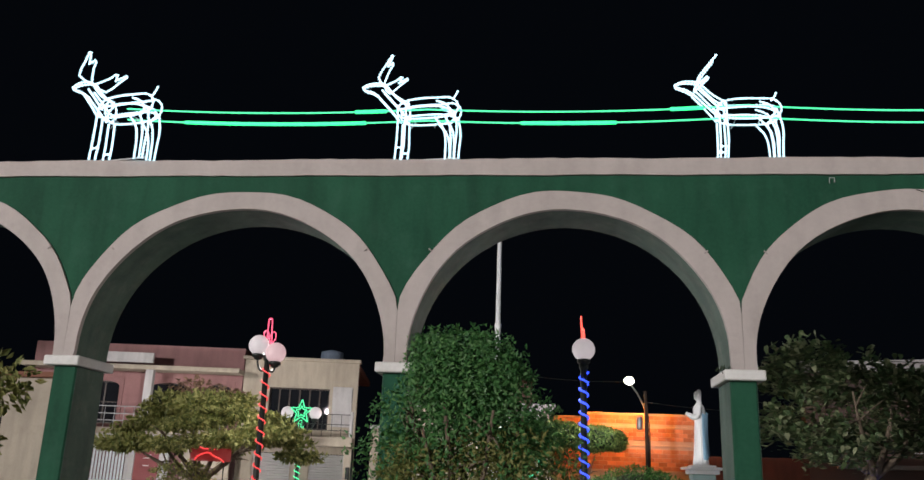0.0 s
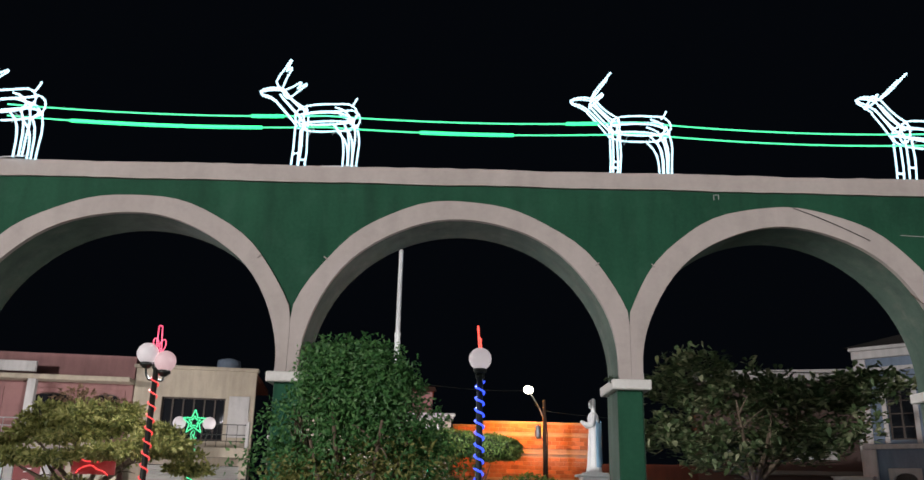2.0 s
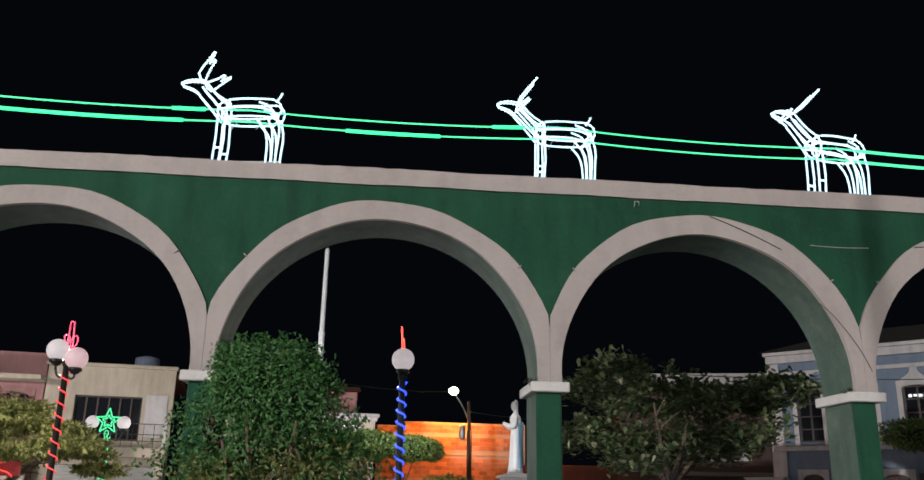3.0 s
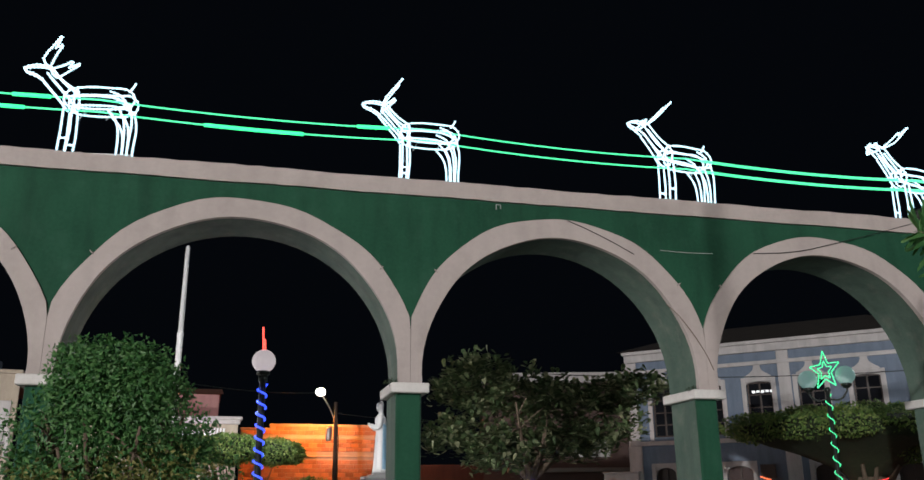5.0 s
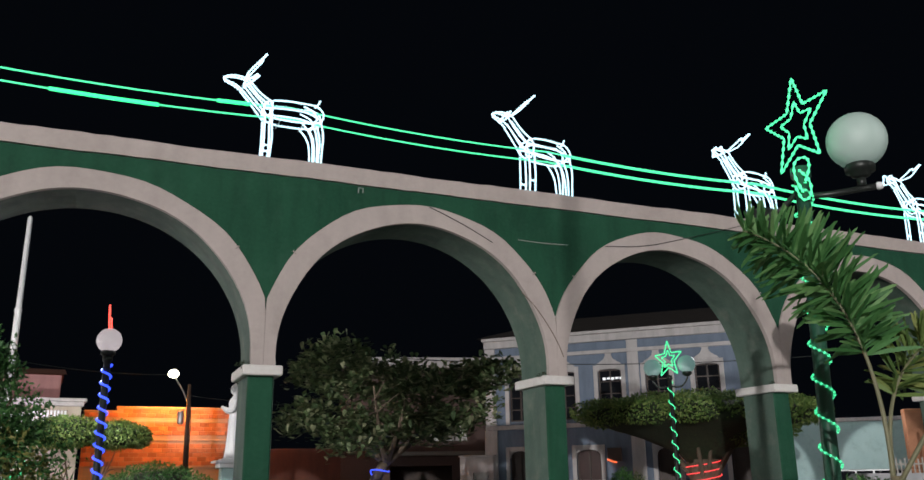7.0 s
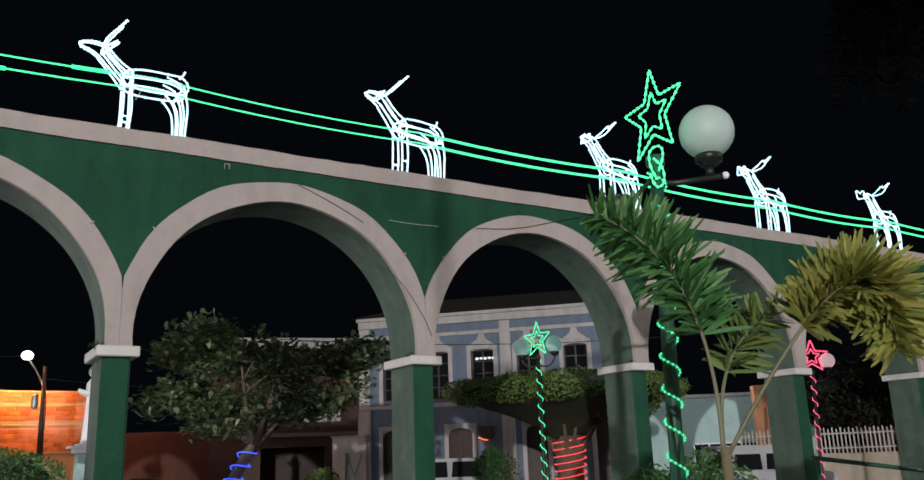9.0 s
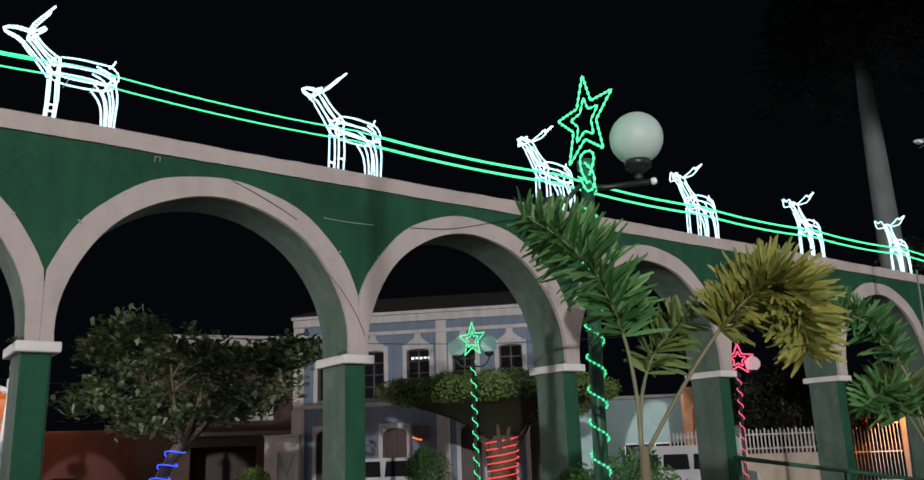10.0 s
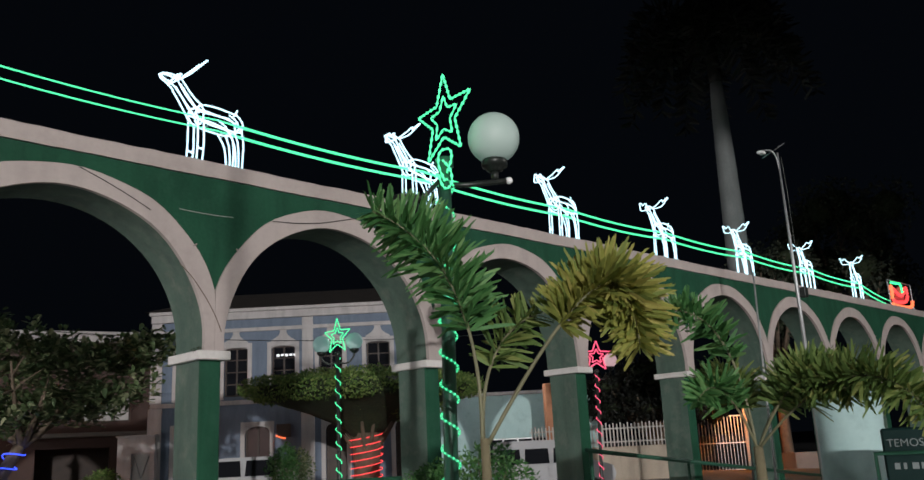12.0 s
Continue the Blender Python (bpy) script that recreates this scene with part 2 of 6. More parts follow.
NEON_PINK = glow("pink_red_rope_light", (1.0, 0.10, 0.20), 1.4)
NEON_BLUE = glow("blue_rope_light", (0.03, 0.07, 1.0), 2.4)
NEON_ORANGE = glow("orange_rope_light", (1.0, 0.17, 0.06), 1.6)
CANDLE = glow("candle_flame_light", (1.0, 0.085, 0.06), 2.6)
GLOBE_LIT = glow("lit_opal_globe", (0.84, 0.73, 0.76), 0.50, (0.42, 0.40, 0.40))
GLOBE_PINK = glow("pinkish_opal_globe", (0.92, 0.58, 0.62), 0.50, (0.42, 0.34, 0.34))
# Two dull globes: a faint glow in the material lifts their brightness.
GLOBE_DULL = glow("unlit_globe_with_glow", (0.30, 0.46, 0.41), 0.16, (0.38, 0.46, 0.43))
GLOBE_TEAL = glow("teal_glow_opal_globe", (0.30, 0.58, 0.54), 0.28, (0.38, 0.46, 0.45))
BULB = glow("street_lamp_bulb", (1.0, 0.93, 0.70), 12.0)


# ---- mesh helpers ----
class Mesh:
    """Vertices and faces gathered in plain lists."""

    def __init__(self):
        self.v, self.f, self.smooth = [], [], []

    def face(self, pts, smooth=False):
        k = len(self.v)
        self.v += [tuple(p) for p in pts]
        self.f.append(tuple(range(k, k + len(pts))))
        self.smooth.append(smooth)

    def box(self, a, b, bevel=0.0):
        (x0, y0, z0), (x1, y1, z1) = a, b
        e = min(bevel, (x1 - x0) / 3, (y1 - y0) / 3, (z1 - z0) / 3)
        k = len(self.v)
        if e <= 0:
            self.v += [(x, y, z) for x in (x0, x1) for y in (y0, y1) for z in (z0, z1)]
            quads = ((0, 1, 3, 2), (4, 6, 7, 5), (0, 4, 5, 1), (2, 3, 7, 6), (0, 2, 6, 4), (1, 5, 7, 3))
        else:
            ix = {}
            for i, x in enumerate((x0, x1)):
                for j, y in enumerate((y0, y1)):
                    for m, z in enumerate((z0, z1)):
                        s = (e if i == 0 else -e, e if j == 0 else -e, e if m == 0 else -e)
                        for axis in range(3):
                            p = [x + s[0], y + s[1], z + s[2]]
                            p[axis] = (x, y, z)[axis]
                            ix[i, j, m, axis] = len(self.v) - k
                            self.v.append(tuple(p))
            quads = []
            for axis in range(3):
                o1, o2 = [q for q in range(3) if q != axis]
                for side in (0, 1):
                    loop = []
                    for u, w in ((0, 0), (1, 0), (1, 1), (0, 1)):
                        c = [0, 0, 0]
                        c[axis], c[o1], c[o2] = side, u, w
                        loop.append(ix[(*c, axis)])
                    quads.append(tuple(loop if (side == 1) == (axis != 1) else loop[::-1]))
                for u in (0, 1):
                    for w in (0, 1):
                        c0, c1 = [0, 0, 0], [0, 0, 0]
                        c0[axis], c1[axis] = 0, 1
                        c0[o1] = c1[o1] = u
                        c0[o2] = c1[o2] = w
                        quads.append((ix[(*c0, o1)], ix[(*c1, o1)], ix[(*c1, o2)], ix[(*c0, o2)]))
            for i in (0, 1):
                for j in (0, 1):
                    for m in (0, 1):
                        quads.append(tuple(ix[i, j, m, a_] for a_ in range(3)))
        for q in quads:
            self.f.append(tuple(k + i for i in q))
            self.smooth.append(False)
        return self

    def tube(self, pts, r, n=6, closed=False, smooth=True, caps=True):
        pts = [Vector(p) for p in pts]
        count = len(pts)
        rs = r if isinstance(r, (list, tuple)) else [r] * count
        k = len(self.v)
        side = None
        for i, p in enumerate(pts):
            if closed:
                t = pts[(i + 1) % count] - pts[i - 1]
            else:
                t = pts[min(i + 1, count - 1)] - pts[max(i - 1, 0)]
            t = t.normalized() if t.length > 1e-9 else Vector((0, 0, 1))
            if side is None:
                side = t.orthogonal().normalized()
            side = side - t * side.dot(t)
            side = side.normalized() if side.length > 1e-6 else t.orthogonal().normalized()
            up = t.cross(side)
            for j in range(n):
                a = 2 * math.pi * j / n
                self.v.append(tuple(p + (side * math.cos(a) + up * math.sin(a)) * rs[i]))
        for i in range(count if closed else count - 1):
            for j in range(n):
                a, b = k + i * n, k + ((i + 1) % count) * n
                self.f.append((a + j, a + (j + 1) % n, b + (j + 1) % n, b + j))
                self.smooth.append(smooth)
        if caps and not closed:
            self.f.append(tuple(k + j for j in range(n))[::-1])
            self.f.append(tuple(k + (count - 1) * n + j for j in range(n)))
            self.smooth += [False, False]
        return self

    def lathe(self, profile, centre=(0, 0, 0), n=20, smooth=True):
        k = len(self.v)
        cx, cy, cz = centre
        for r, z in profile:
            for j in range(n):
                a = 2 * math.pi * j / n
                self.v.append((cx + r * math.cos(a), cy + r * math.sin(a), cz + z))
        for i in range(len(profile) - 1):
            for j in range(n):
                a, b = k + i * n, k + (i + 1) * n
                self.f.append((a + j, a + (j + 1) % n, b + (j + 1) % n, b + j))
                self.smooth.append(smooth)
        self.f.append(tuple(k + j for j in range(n))[::-1])
        self.f.append(tuple(k + (len(profile) - 1) * n + j for j in range(n)))
        self.smooth += [False, False]
        return self

    def ball(self, centre, r, n=24, squash=1.0):
        prof = [(max(0.002, r * math.sin(math.pi * i / (n // 2))), -r * squash * math.cos(math.pi * i / (n // 2))) for i in range(n // 2 + 1)]
        return self.lathe(prof, centre, n)

    def leaf(self, p, d, side, length, width, fold=0.25):
        """One folded leaf: two faces on a shared midrib."""
        up = d.cross(side)
        k = len(self.v)
        m = p + d * length * 0.5
        self.v += [tuple(p), tuple(m + side * width * 0.5 + up * width * fold), tuple(p + d * length - up * length * 0.08), tuple(m - side * width * 0.5 + up * width * fold)]
        self.f += [(k, k + 1, k + 2), (k, k + 2, k + 3)]
        self.smooth += [False, False]

    def broad_leaf(self, p, d, side, length, width):
        """One broad leaf, widest past the middle and rounded at the tip, drooping."""
        up = d.cross(side)
        k = len(self.v)
        for t, w in ((0.0, 0.12), (0.35, 0.62), (0.68, 1.0), (0.92, 0.6)):
            c = p + d * length * t - up * length * 0.14 * t * t
            self.v += [tuple(c - side * width * w * 0.5), tuple(c + side * width * w * 0.5)]
        for j in range(3):
            self.f.append((k + 2 * j, k + 2 * j + 1, k + 2 * j + 3, k + 2 * j + 2))
            self.smooth.append(False)

    def data(self, name, material):
        me = bpy.data.meshes.new(name)
        me.from_pydata(self.v, [], self.f)
        me.polygons.foreach_set("use_smooth", self.smooth)
        me.materials.append(material)
        me.update()
        return me


def part(name, mesh, material, parent=None, label=""):
    ob = new(name, mesh.data(name, material))
    ob.parent = parent
    return tagged(ob, label) if label else ob


def thing(name, label, category, place=(0, 0, 0), turn=0.0, group="", kind=""):
    ob = new(name)
    ob.empty_display_size = 0.2
    ob.matrix_basis = pose(*place, 0, 0, turn)
    return tagged(ob, label, category, group, kind)


def solid(name, mesh, material, label, category="", group="", kind=""):
    return tagged(new(name, mesh.data(name, material)), label, category, group, kind)


def resample(pts, step, closed=False):
    pts = [Vector(p) for p in pts]
    if closed:
        pts = pts + [pts[0]]
    out = []
    for a, b in zip(pts, pts[1:]):
        n = max(1, int((b - a).length / step))
        out += [a.lerp(b, i / n) for i in range(n)]
    if not closed:
        out.append(pts[-1])
    return out


def smooth_line(pts, rounds=2, closed=False):
    """Corner cutting, to turn a bent wire into a curve."""
    pts = [Vector(p) for p in pts]
    for _ in range(rounds):
        out = [] if closed else [pts[0]]
        pairs = list(zip(pts, pts[1:])) + ([(pts[-1], pts[0])] if closed else [])
        for a, b in pairs:
            out += [a.lerp(b, 0.25), a.lerp(b, 0.75)]
        if not closed:
            out.append(pts[-1])
        pts = out
    return pts


def bezier(a, b, c, n):
    a, b, c = Vector(a), Vector(b), Vector(c)
    return [a * (1 - t) ** 2 + b * 2 * t * (1 - t) + c * t * t for t in (i / n for i in range(n + 1))]


def rope(mesh, pts, r=0.012, step=0.014, closed=False, n=5):
    """A rope light: a tube with a bead at each little bulb."""
    line = resample(pts, step, closed)
    return mesh.tube(line, [r * (1.5 if i % 2 else 0.55) for i in range(len(line))], n, closed)


def wall_mesh(mesh, x0, x1, z0, z1, y0, y1, holes=()):
    """A wall along x with openings (xa, xb, za, zb) cut through it."""
    xs = sorted({x0, x1, *[v for h in holes for v in h[:2]]})
    zs = sorted({z0, z1, *[v for h in holes for v in h[2:4]]})
    k, nx, nz = len(mesh.v), len(xs), len(zs)
    mesh.v += [(x, y, z) for y in (y0, y1) for x in xs for z in zs]

    def at_(side, i, j):
        return k + side * nx * nz + i * nz + j

    def full(i, j):
        if not (0 <= i < nx - 1 and 0 <= j < nz - 1):
            return False
        mx, mz = (xs[i] + xs[i + 1]) / 2, (zs[j] + zs[j + 1]) / 2
        return not any(h[0] < mx < h[1] and h[2] < mz < h[3] for h in holes)

    faces = []
    for i in range(nx - 1):
        for j in range(nz - 1):
            if not full(i, j):
                continue
            faces.append((at_(0, i, j), at_(0, i + 1, j), at_(0, i + 1, j + 1), at_(0, i, j + 1)))
            faces.append((at_(1, i, j + 1), at_(1, i + 1, j + 1), at_(1, i + 1, j), at_(1, i, j)))
            for di, dj, p, q in ((-1, 0, (i, j), (i, j + 1)), (1, 0, (i + 1, j + 1), (i + 1, j)), (0, -1, (i + 1, j), (i, j)), (0, 1, (i, j + 1), (i + 1, j + 1))):
                if not full(i + di, j + dj):
                    faces.append((at_(0, *p), at_(0, *q), at_(1, *q), at_(1, *p)))
    mesh.f += faces
    mesh.smooth += [False] * len(faces)
    return mesh


def arch_fill(mesh, xa, xb, z_top, rise, y0, y1, n=10):
    """The masonry above a segmental arch, from the arch up to z_top."""
    c, h = (xa + xb) / 2, (xb - xa) / 2
    pts = [(c - h * math.cos(math.pi * i / n), z_top - rise + rise * math.sin(math.pi * i / n) ** 0.8) for i in range(n + 1)]
    for (u0, w0), (u1, w1) in zip(pts, pts[1:]):
        mesh.face([(u0, y0, w0), (u1, y0, w1), (u1, y0, z_top + 0.001), (u0, y0, z_top + 0.001)])
        mesh.face([(u0, y0, w0), (u0, y1, w0), (u1, y1, w1), (u1, y0, w1)])
    return mesh


rnd = random.Random(7)


def rand_dir(r=rnd):
    while True:
        v = Vector((r.uniform(-1, 1), r.uniform(-1, 1), r.uniform(-1, 1)))
        if 0.05 < v.length < 1:
            return v.normalized()


def foliage(mesh, blobs, leaves, size, seed, shell=0.35, droop=0.2, ragged=0.18, flat_bottom=None, lay=0.0):
    """Leaves thrown over lumpy ellipsoids (centre, radii), thickest near their skin; lay turns their faces outwards."""
    r = random.Random(seed)
    total = sum((b[1][0] * b[1][1] + b[1][0] * b[1][2] + b[1][1] * b[1][2]) for b in blobs)
    for c, rad in blobs:
        share = (rad[0] * rad[1] + rad[0] * rad[2] + rad[1] * rad[2]) / total
        for _ in range(int(leaves * share)):
            d = rand_dir(r)
            lump = 1 + ragged * noise.noise(d * 2.7 + Vector(c)) + 0.5 * ragged * noise.noise(d * 7 + Vector(c))
            k = lump * (1 - shell * r.random() ** 2)
            p = Vector(c) + Vector((d.x * rad[0], d.y * rad[1], d.z * rad[2])) * k
            if flat_bottom is not None and p.z < flat_bottom:
                p.z = flat_bottom + r.uniform(0, 0.1)
            out = (d * 0.7 + rand_dir(r) * 0.8 + Vector((0, 0, -droop))).normalized()
            if lay:
                face_ = (d + rand_dir(r) * (1 - lay)).normalized()
                out = (out - face_ * out.dot(face_) * 0.8).normalized()
                side = out.cross(face_)
            else:
                side = out.cross(rand_dir(r))
            if side.length < 0.05:
                continue
            s = size * r.uniform(0.65, 1.25)
            mesh.leaf(p, out, side.normalized(), s, s * 0.5)
    return mesh


def limbs(mesh, base, height, spread, radius, seed, n=6, top=0.9, z_fork=0.45, lean=(0, 0), n2=3):
    """A tapered trunk that forks into limbs and twigs."""
    r = random.Random(seed)
    b = Vector(base)
    fork = b + Vector((lean[0], lean[1], height * z_fork))
    trunk = bezier(b, b.lerp(fork, 0.5) + Vector((r.uniform(-.05, .05), r.uniform(-.05, .05), 0)), fork, 8)
    mesh.tube(trunk, [radius * (1.25 - 0.45 * i / 8) for i in range(9)], 10)
    for i in range(n):
        a = 2 * math.pi * (i + r.uniform(-0.3, 0.3)) / n
        e = b + Vector((lean[0] + math.cos(a) * spread * r.uniform(0.6, 1), lean[1] + math.sin(a) * spread * r.uniform(0.6, 1), height * top * r.uniform(0.8, 1.05)))
        mid = fork.lerp(e, 0.5) + Vector((0, 0, -0.12 * height * r.random()))
        line = bezier(fork - Vector((0, 0, 0.1)), mid, e, 8)
        mesh.tube(line, [radius * (0.62 - 0.06 * j) for j in range(9)], 7)
        for _ in range(n2):
            s = line[r.randint(4, 7)]
            q = s + rand_dir(r) * spread * 0.35 + Vector((0, 0, 0.15 * spread))
            mesh.tube(bezier(s, s.lerp(q, 0.5) + Vector((0, 0, 0.06)), q, 4), [radius * 0.18 * (1 - 0.18 * j) for j in range(5)], 5)
    return mesh


# ---- the setting: ground and arcade ----
STREET = -0.3
g = Mesh()
g.box((-400, -400, STREET - 0.3), (400, 400, STREET))
solid("ground", g, ASPHALT, "dark asphalt street ground running out to the horizon", "ground", kind="structure")
g = Mesh()
g.box((-26, -26, STREET - 0.05), (31, 11.5, 0.0), 0.03)
solid("pavement", g, PAVE, "raised concrete paving of the town square", "pavement", kind="structure")

BAY, ARC_R, ARC_Z, TRIM_R = 4.0, 1.87, 3.0, 2.12
TOP_Z, BAND_Z, DEEP = 5.53, 5.31, 0.82
FIRST, LAST = -4, 10
EDGE = {k: BAY * k for k in range(FIRST, LAST + 2)}
EDGE.update({-1: -4.12, -2: -8.38, -3: -12.6, -4: -16.8})   # the bays at this end are a little wider
ARCS = 36

g, s_ = Mesh(), Mesh()
for k in range(FIRST, LAST + 1):
    c, half = (EDGE[k] + EDGE[k + 1]) / 2, (EDGE[k + 1] - EDGE[k]) / 2
    wide = ARC_R + half - 2
    pts = [(c - half, 2.9), (c - wide, 2.9)]
    pts += [(c - wide * math.cos(math.pi * i / ARCS), ARC_Z + ARC_R * math.sin(math.pi * i / ARCS)) for i in range(ARCS + 1)]
    pts += [(c + wide, 2.9), (c + half, 2.9)]
    for (u0, w0), (u1, w1) in zip(pts, pts[1:]):
        if u1 - u0 > 1e-6:
            g.face([(u0, 0, w0), (u1, 0, w1), (u1, 0, TOP_Z - 0.02), (u0, 0, TOP_Z - 0.02)])
            g.face([(u1, DEEP, w1), (u0, DEEP, w0), (u0, DEEP, TOP_Z - 0.02), (u1, DEEP, TOP_Z - 0.02)])
        s_.face([(u0, 0, w0), (u0, DEEP, w0), (u1, DEEP, w1), (u1, 0, w1)], True)
    g.face([(c - half, 0, TOP_Z - 0.02), (c + half, 0, TOP_Z - 0.02), (c + half, DEEP, TOP_Z - 0.02), (c - half, DEEP, TOP_Z - 0.02)])
arcade = solid("wall_arcade", g, GREEN, "dark green plastered arcade wall with round arches", "arcade wall", kind="structure")
part("soffit", s_, SOFFIT, arcade, "paler grey-green underside of the arches")

# the raised off-white band round each arch, slightly uneven like hand-laid plaster
for k in range(FIRST, LAST + 1):
    c, half = (EDGE[k] + EDGE[k + 1]) / 2, (EDGE[k + 1] - EDGE[k]) / 2
    t_ = Mesh()
    r = random.Random(40 + k)
    phase = [r.uniform(0, 6.28) for _ in range(4)]
    rows = []
    outer_r = 2.10 if k < 0 else (2.13, 2.135, 2.145)[min(k, 2)]
    for i in range(-3, ARCS + 4):
        a = math.pi * i / ARCS
        if i < 0:
            ci, zi, co, zo = -1, i * 0.035, -1, i * 0.035
        elif i > ARCS:
            ci, zi, co, zo = 1, (ARCS - i) * 0.035, 1, (ARCS - i) * 0.035
        else:
            ci, zi, co, zo = -math.cos(a), math.sin(a), -math.cos(a), math.sin(a)
        w = 0.012 * math.sin(5 * a + phase[0]) + 0.008 * math.sin(13 * a + phase[1])
        ri, ro = ARC_R - 0.012 + 0.006 * math.sin(9 * a + phase[2]), outer_r + w
        x_in = c + ci * (ri + half - 2)
        z_in = ARC_Z + (zi * ri if 0 <= i <= ARCS else zi)
        x_out = c + co * (ro + half - 2)
        z_out = ARC_Z + (zo * ro if 0 <= i <= ARCS else zo)
        x_out = max(c - half + 0.002, min(c + half - 0.002, x_out))
        rows.append(((x_in, z_in), (x_out, z_out)))
    for (i0, o0), (i1, o1) in zip(rows, rows[1:]):
        y = -0.03
        t_.face([(i0[0], y, i0[1]), (i1[0], y, i1[1]), (o1[0], y, o1[1]), (o0[0], y, o0[1])])
        t_.face([(o0[0], y, o0[1]), (o1[0], y, o1[1]), (o1[0], 0.01, o1[1]), (o0[0], 0.01, o0[1])])
        t_.face([(i0[0], y, i0[1]), (i0[0], 0.04, i0[1]), (i1[0], 0.04, i1[1]), (i1[0], y, i1[1])])
    trim = part("arch_trim", t_, TRIM, arcade, "off-white raised plaster arch band")

# parapet band along the top, with a slightly chipped upper edge
t_ = Mesh()
r = random.Random(3)
x, edge = EDGE[FIRST], []
while x < BAY * (LAST + 1):
    edge.append((x, TOP_Z + 0.006 * math.sin(x * 2.1) + r.uniform(-0.006, 0.006), BAND_Z + 0.004 * math.sin(x * 3.3) + r.uniform(-0.004, 0.004)))
    x += 0.16
for (xa, ta, ba), (xb, tb, bb) in zip(edge, edge[1:]):
    t_.face([(xa, -0.045, ba), (xb, -0.045, bb), (xb, -0.045, tb), (xa, -0.045, ta)])
    t_.face([(xa, -0.045, ta), (xb, -0.045, tb), (xb, DEEP + 0.045, tb), (xa, DEEP + 0.045, ta)])
    t_.face([(xa, -0.045, ba), (xa, 0.01, ba), (xb, 0.01, bb), (xb, -0.045, bb)])
    t_.face([(xb, DEEP + 0.045, bb), (xa, DEEP + 0.045, ba), (xa, DEEP + 0.045, ta), (xb, DEEP + 0.045, tb)])
part("parapet_band", t_, TRIM, arcade, "off-white plaster parapet band")

for k in range(FIRST, LAST + 2):
    x = EDGE[k]
    p_ = Mesh()
    p_.box((x - 0.152, 0.075, 0.0), (x + 0.152, DEEP - 0.05, 2.80), 0.015)
    part("pillar", p_, GREEN, arcade, "square dark green pillar")
    # Thin slabs give both pillar sides a paler, greyer green than the front.
    for sx in (-1, 1):
        p_ = Mesh()
        p_.box((x + sx * 0.154 - 0.004, 0.095, 0.0), (x + sx * 0.154 + 0.004, DEEP - 0.07, 2.784))
        part("reveal", p_, SOFFIT, arcade, "paler grey-green inner pillar face")
    p_ = Mesh()
    p_.box((x - 0.235, -0.05, 2.785), (x + 0.235, DEEP + 0.03, 2.905), 0.012)
    part("pillar_cap", p_, CAP, arcade, "whitewashed square cap")

for k, sx in ((0, -0.2), (1, -0.18), (2, -0.12), (3, 0.1), (-1, 0.15)):
    m_ = foliage(Mesh(), [((EDGE[k] + sx, 0.06, 2.915), (0.09, 0.07, 0.035)), ((EDGE[k] + sx * 0.4, 0.3, 2.915), (0.07, 0.12, 0.03))], 260, 0.028, 900 + k, shell=0.9)
    part("moss", m_, TWIGS, arcade, "dark moss tuft on the pillar cap")

# dark stubs where the old wiring clips stick out of the arch bands, and the short drain in the parapet
for k in range(FIRST, LAST + 1):
    for a in (38, 142):
        c_ = Mesh()
        a0 = math.radians(a)
        p0 = Vector(((EDGE[k] + EDGE[k + 1]) / 2 + math.cos(a0) * (TRIM_R - 0.01), -0.03, ARC_Z + math.sin(a0) * (TRIM_R - 0.01)))
        d = Vector((math.cos(a0), -0.35, math.sin(a0)))
        c_.tube([p0, p0 + d * 0.05], 0.009, 5)
        part("wiring_clip", c_, TRIM, arcade)

# loose cables that sag across the arch bands
def cable(a, b, sag, r=0.006):
    m_ = Mesh()
    m_.tube(bezier(a, ((a[0] + b[0]) / 2, (a[1] + b[1]) / 2, (a[2] + b[2]) / 2 - sag * 2), b, 14), r, 5)
    return m_


part("loose_cable", cable((2.12, -0.04, 5.11), (3.05, -0.04, 4.70), -0.02), METAL_DARK, arcade, "thin dark loose cable")
for line, r_, mat, label in (
        ([(4.88, -0.04, 4.82), (5.55, -0.045, 4.87), (6.23, -0.04, 5.05), (6.95, -0.05, 5.25), (7.69, -0.055, 5.47)], 0.006, METAL_DARK, "thin dark loose cable"),
        ([(3.47, -0.04, 4.03), (3.68, -0.04, 3.85), (3.97, -0.04, 3.44), (4.09, -0.04, 3.16)], 0.006, BARK, "frayed brown cable end"),
        ([(3.46, -0.008, 4.79), (3.85, -0.008, 4.775), (4.26, -0.008, 4.79)], 0.004, SHUTTER, "thin pale wire")):
    m_ = Mesh()
    m_.tube(smooth_line(line, 2), r_, 5)
    part("loose_cable", m_, mat, arcade, label)
m_ = Mesh()
m_.tube([(1.13, -0.02, 5.20), (1.13, -0.03, 5.265), (1.19, -0.03, 5.265), (1.19, -0.02, 5.21)], 0.006, 6)
part("wire_staple", m_, SHUTTER, arcade, "small bent pale staple under the parapet")

# ---- rope-light deer on the parapet ----


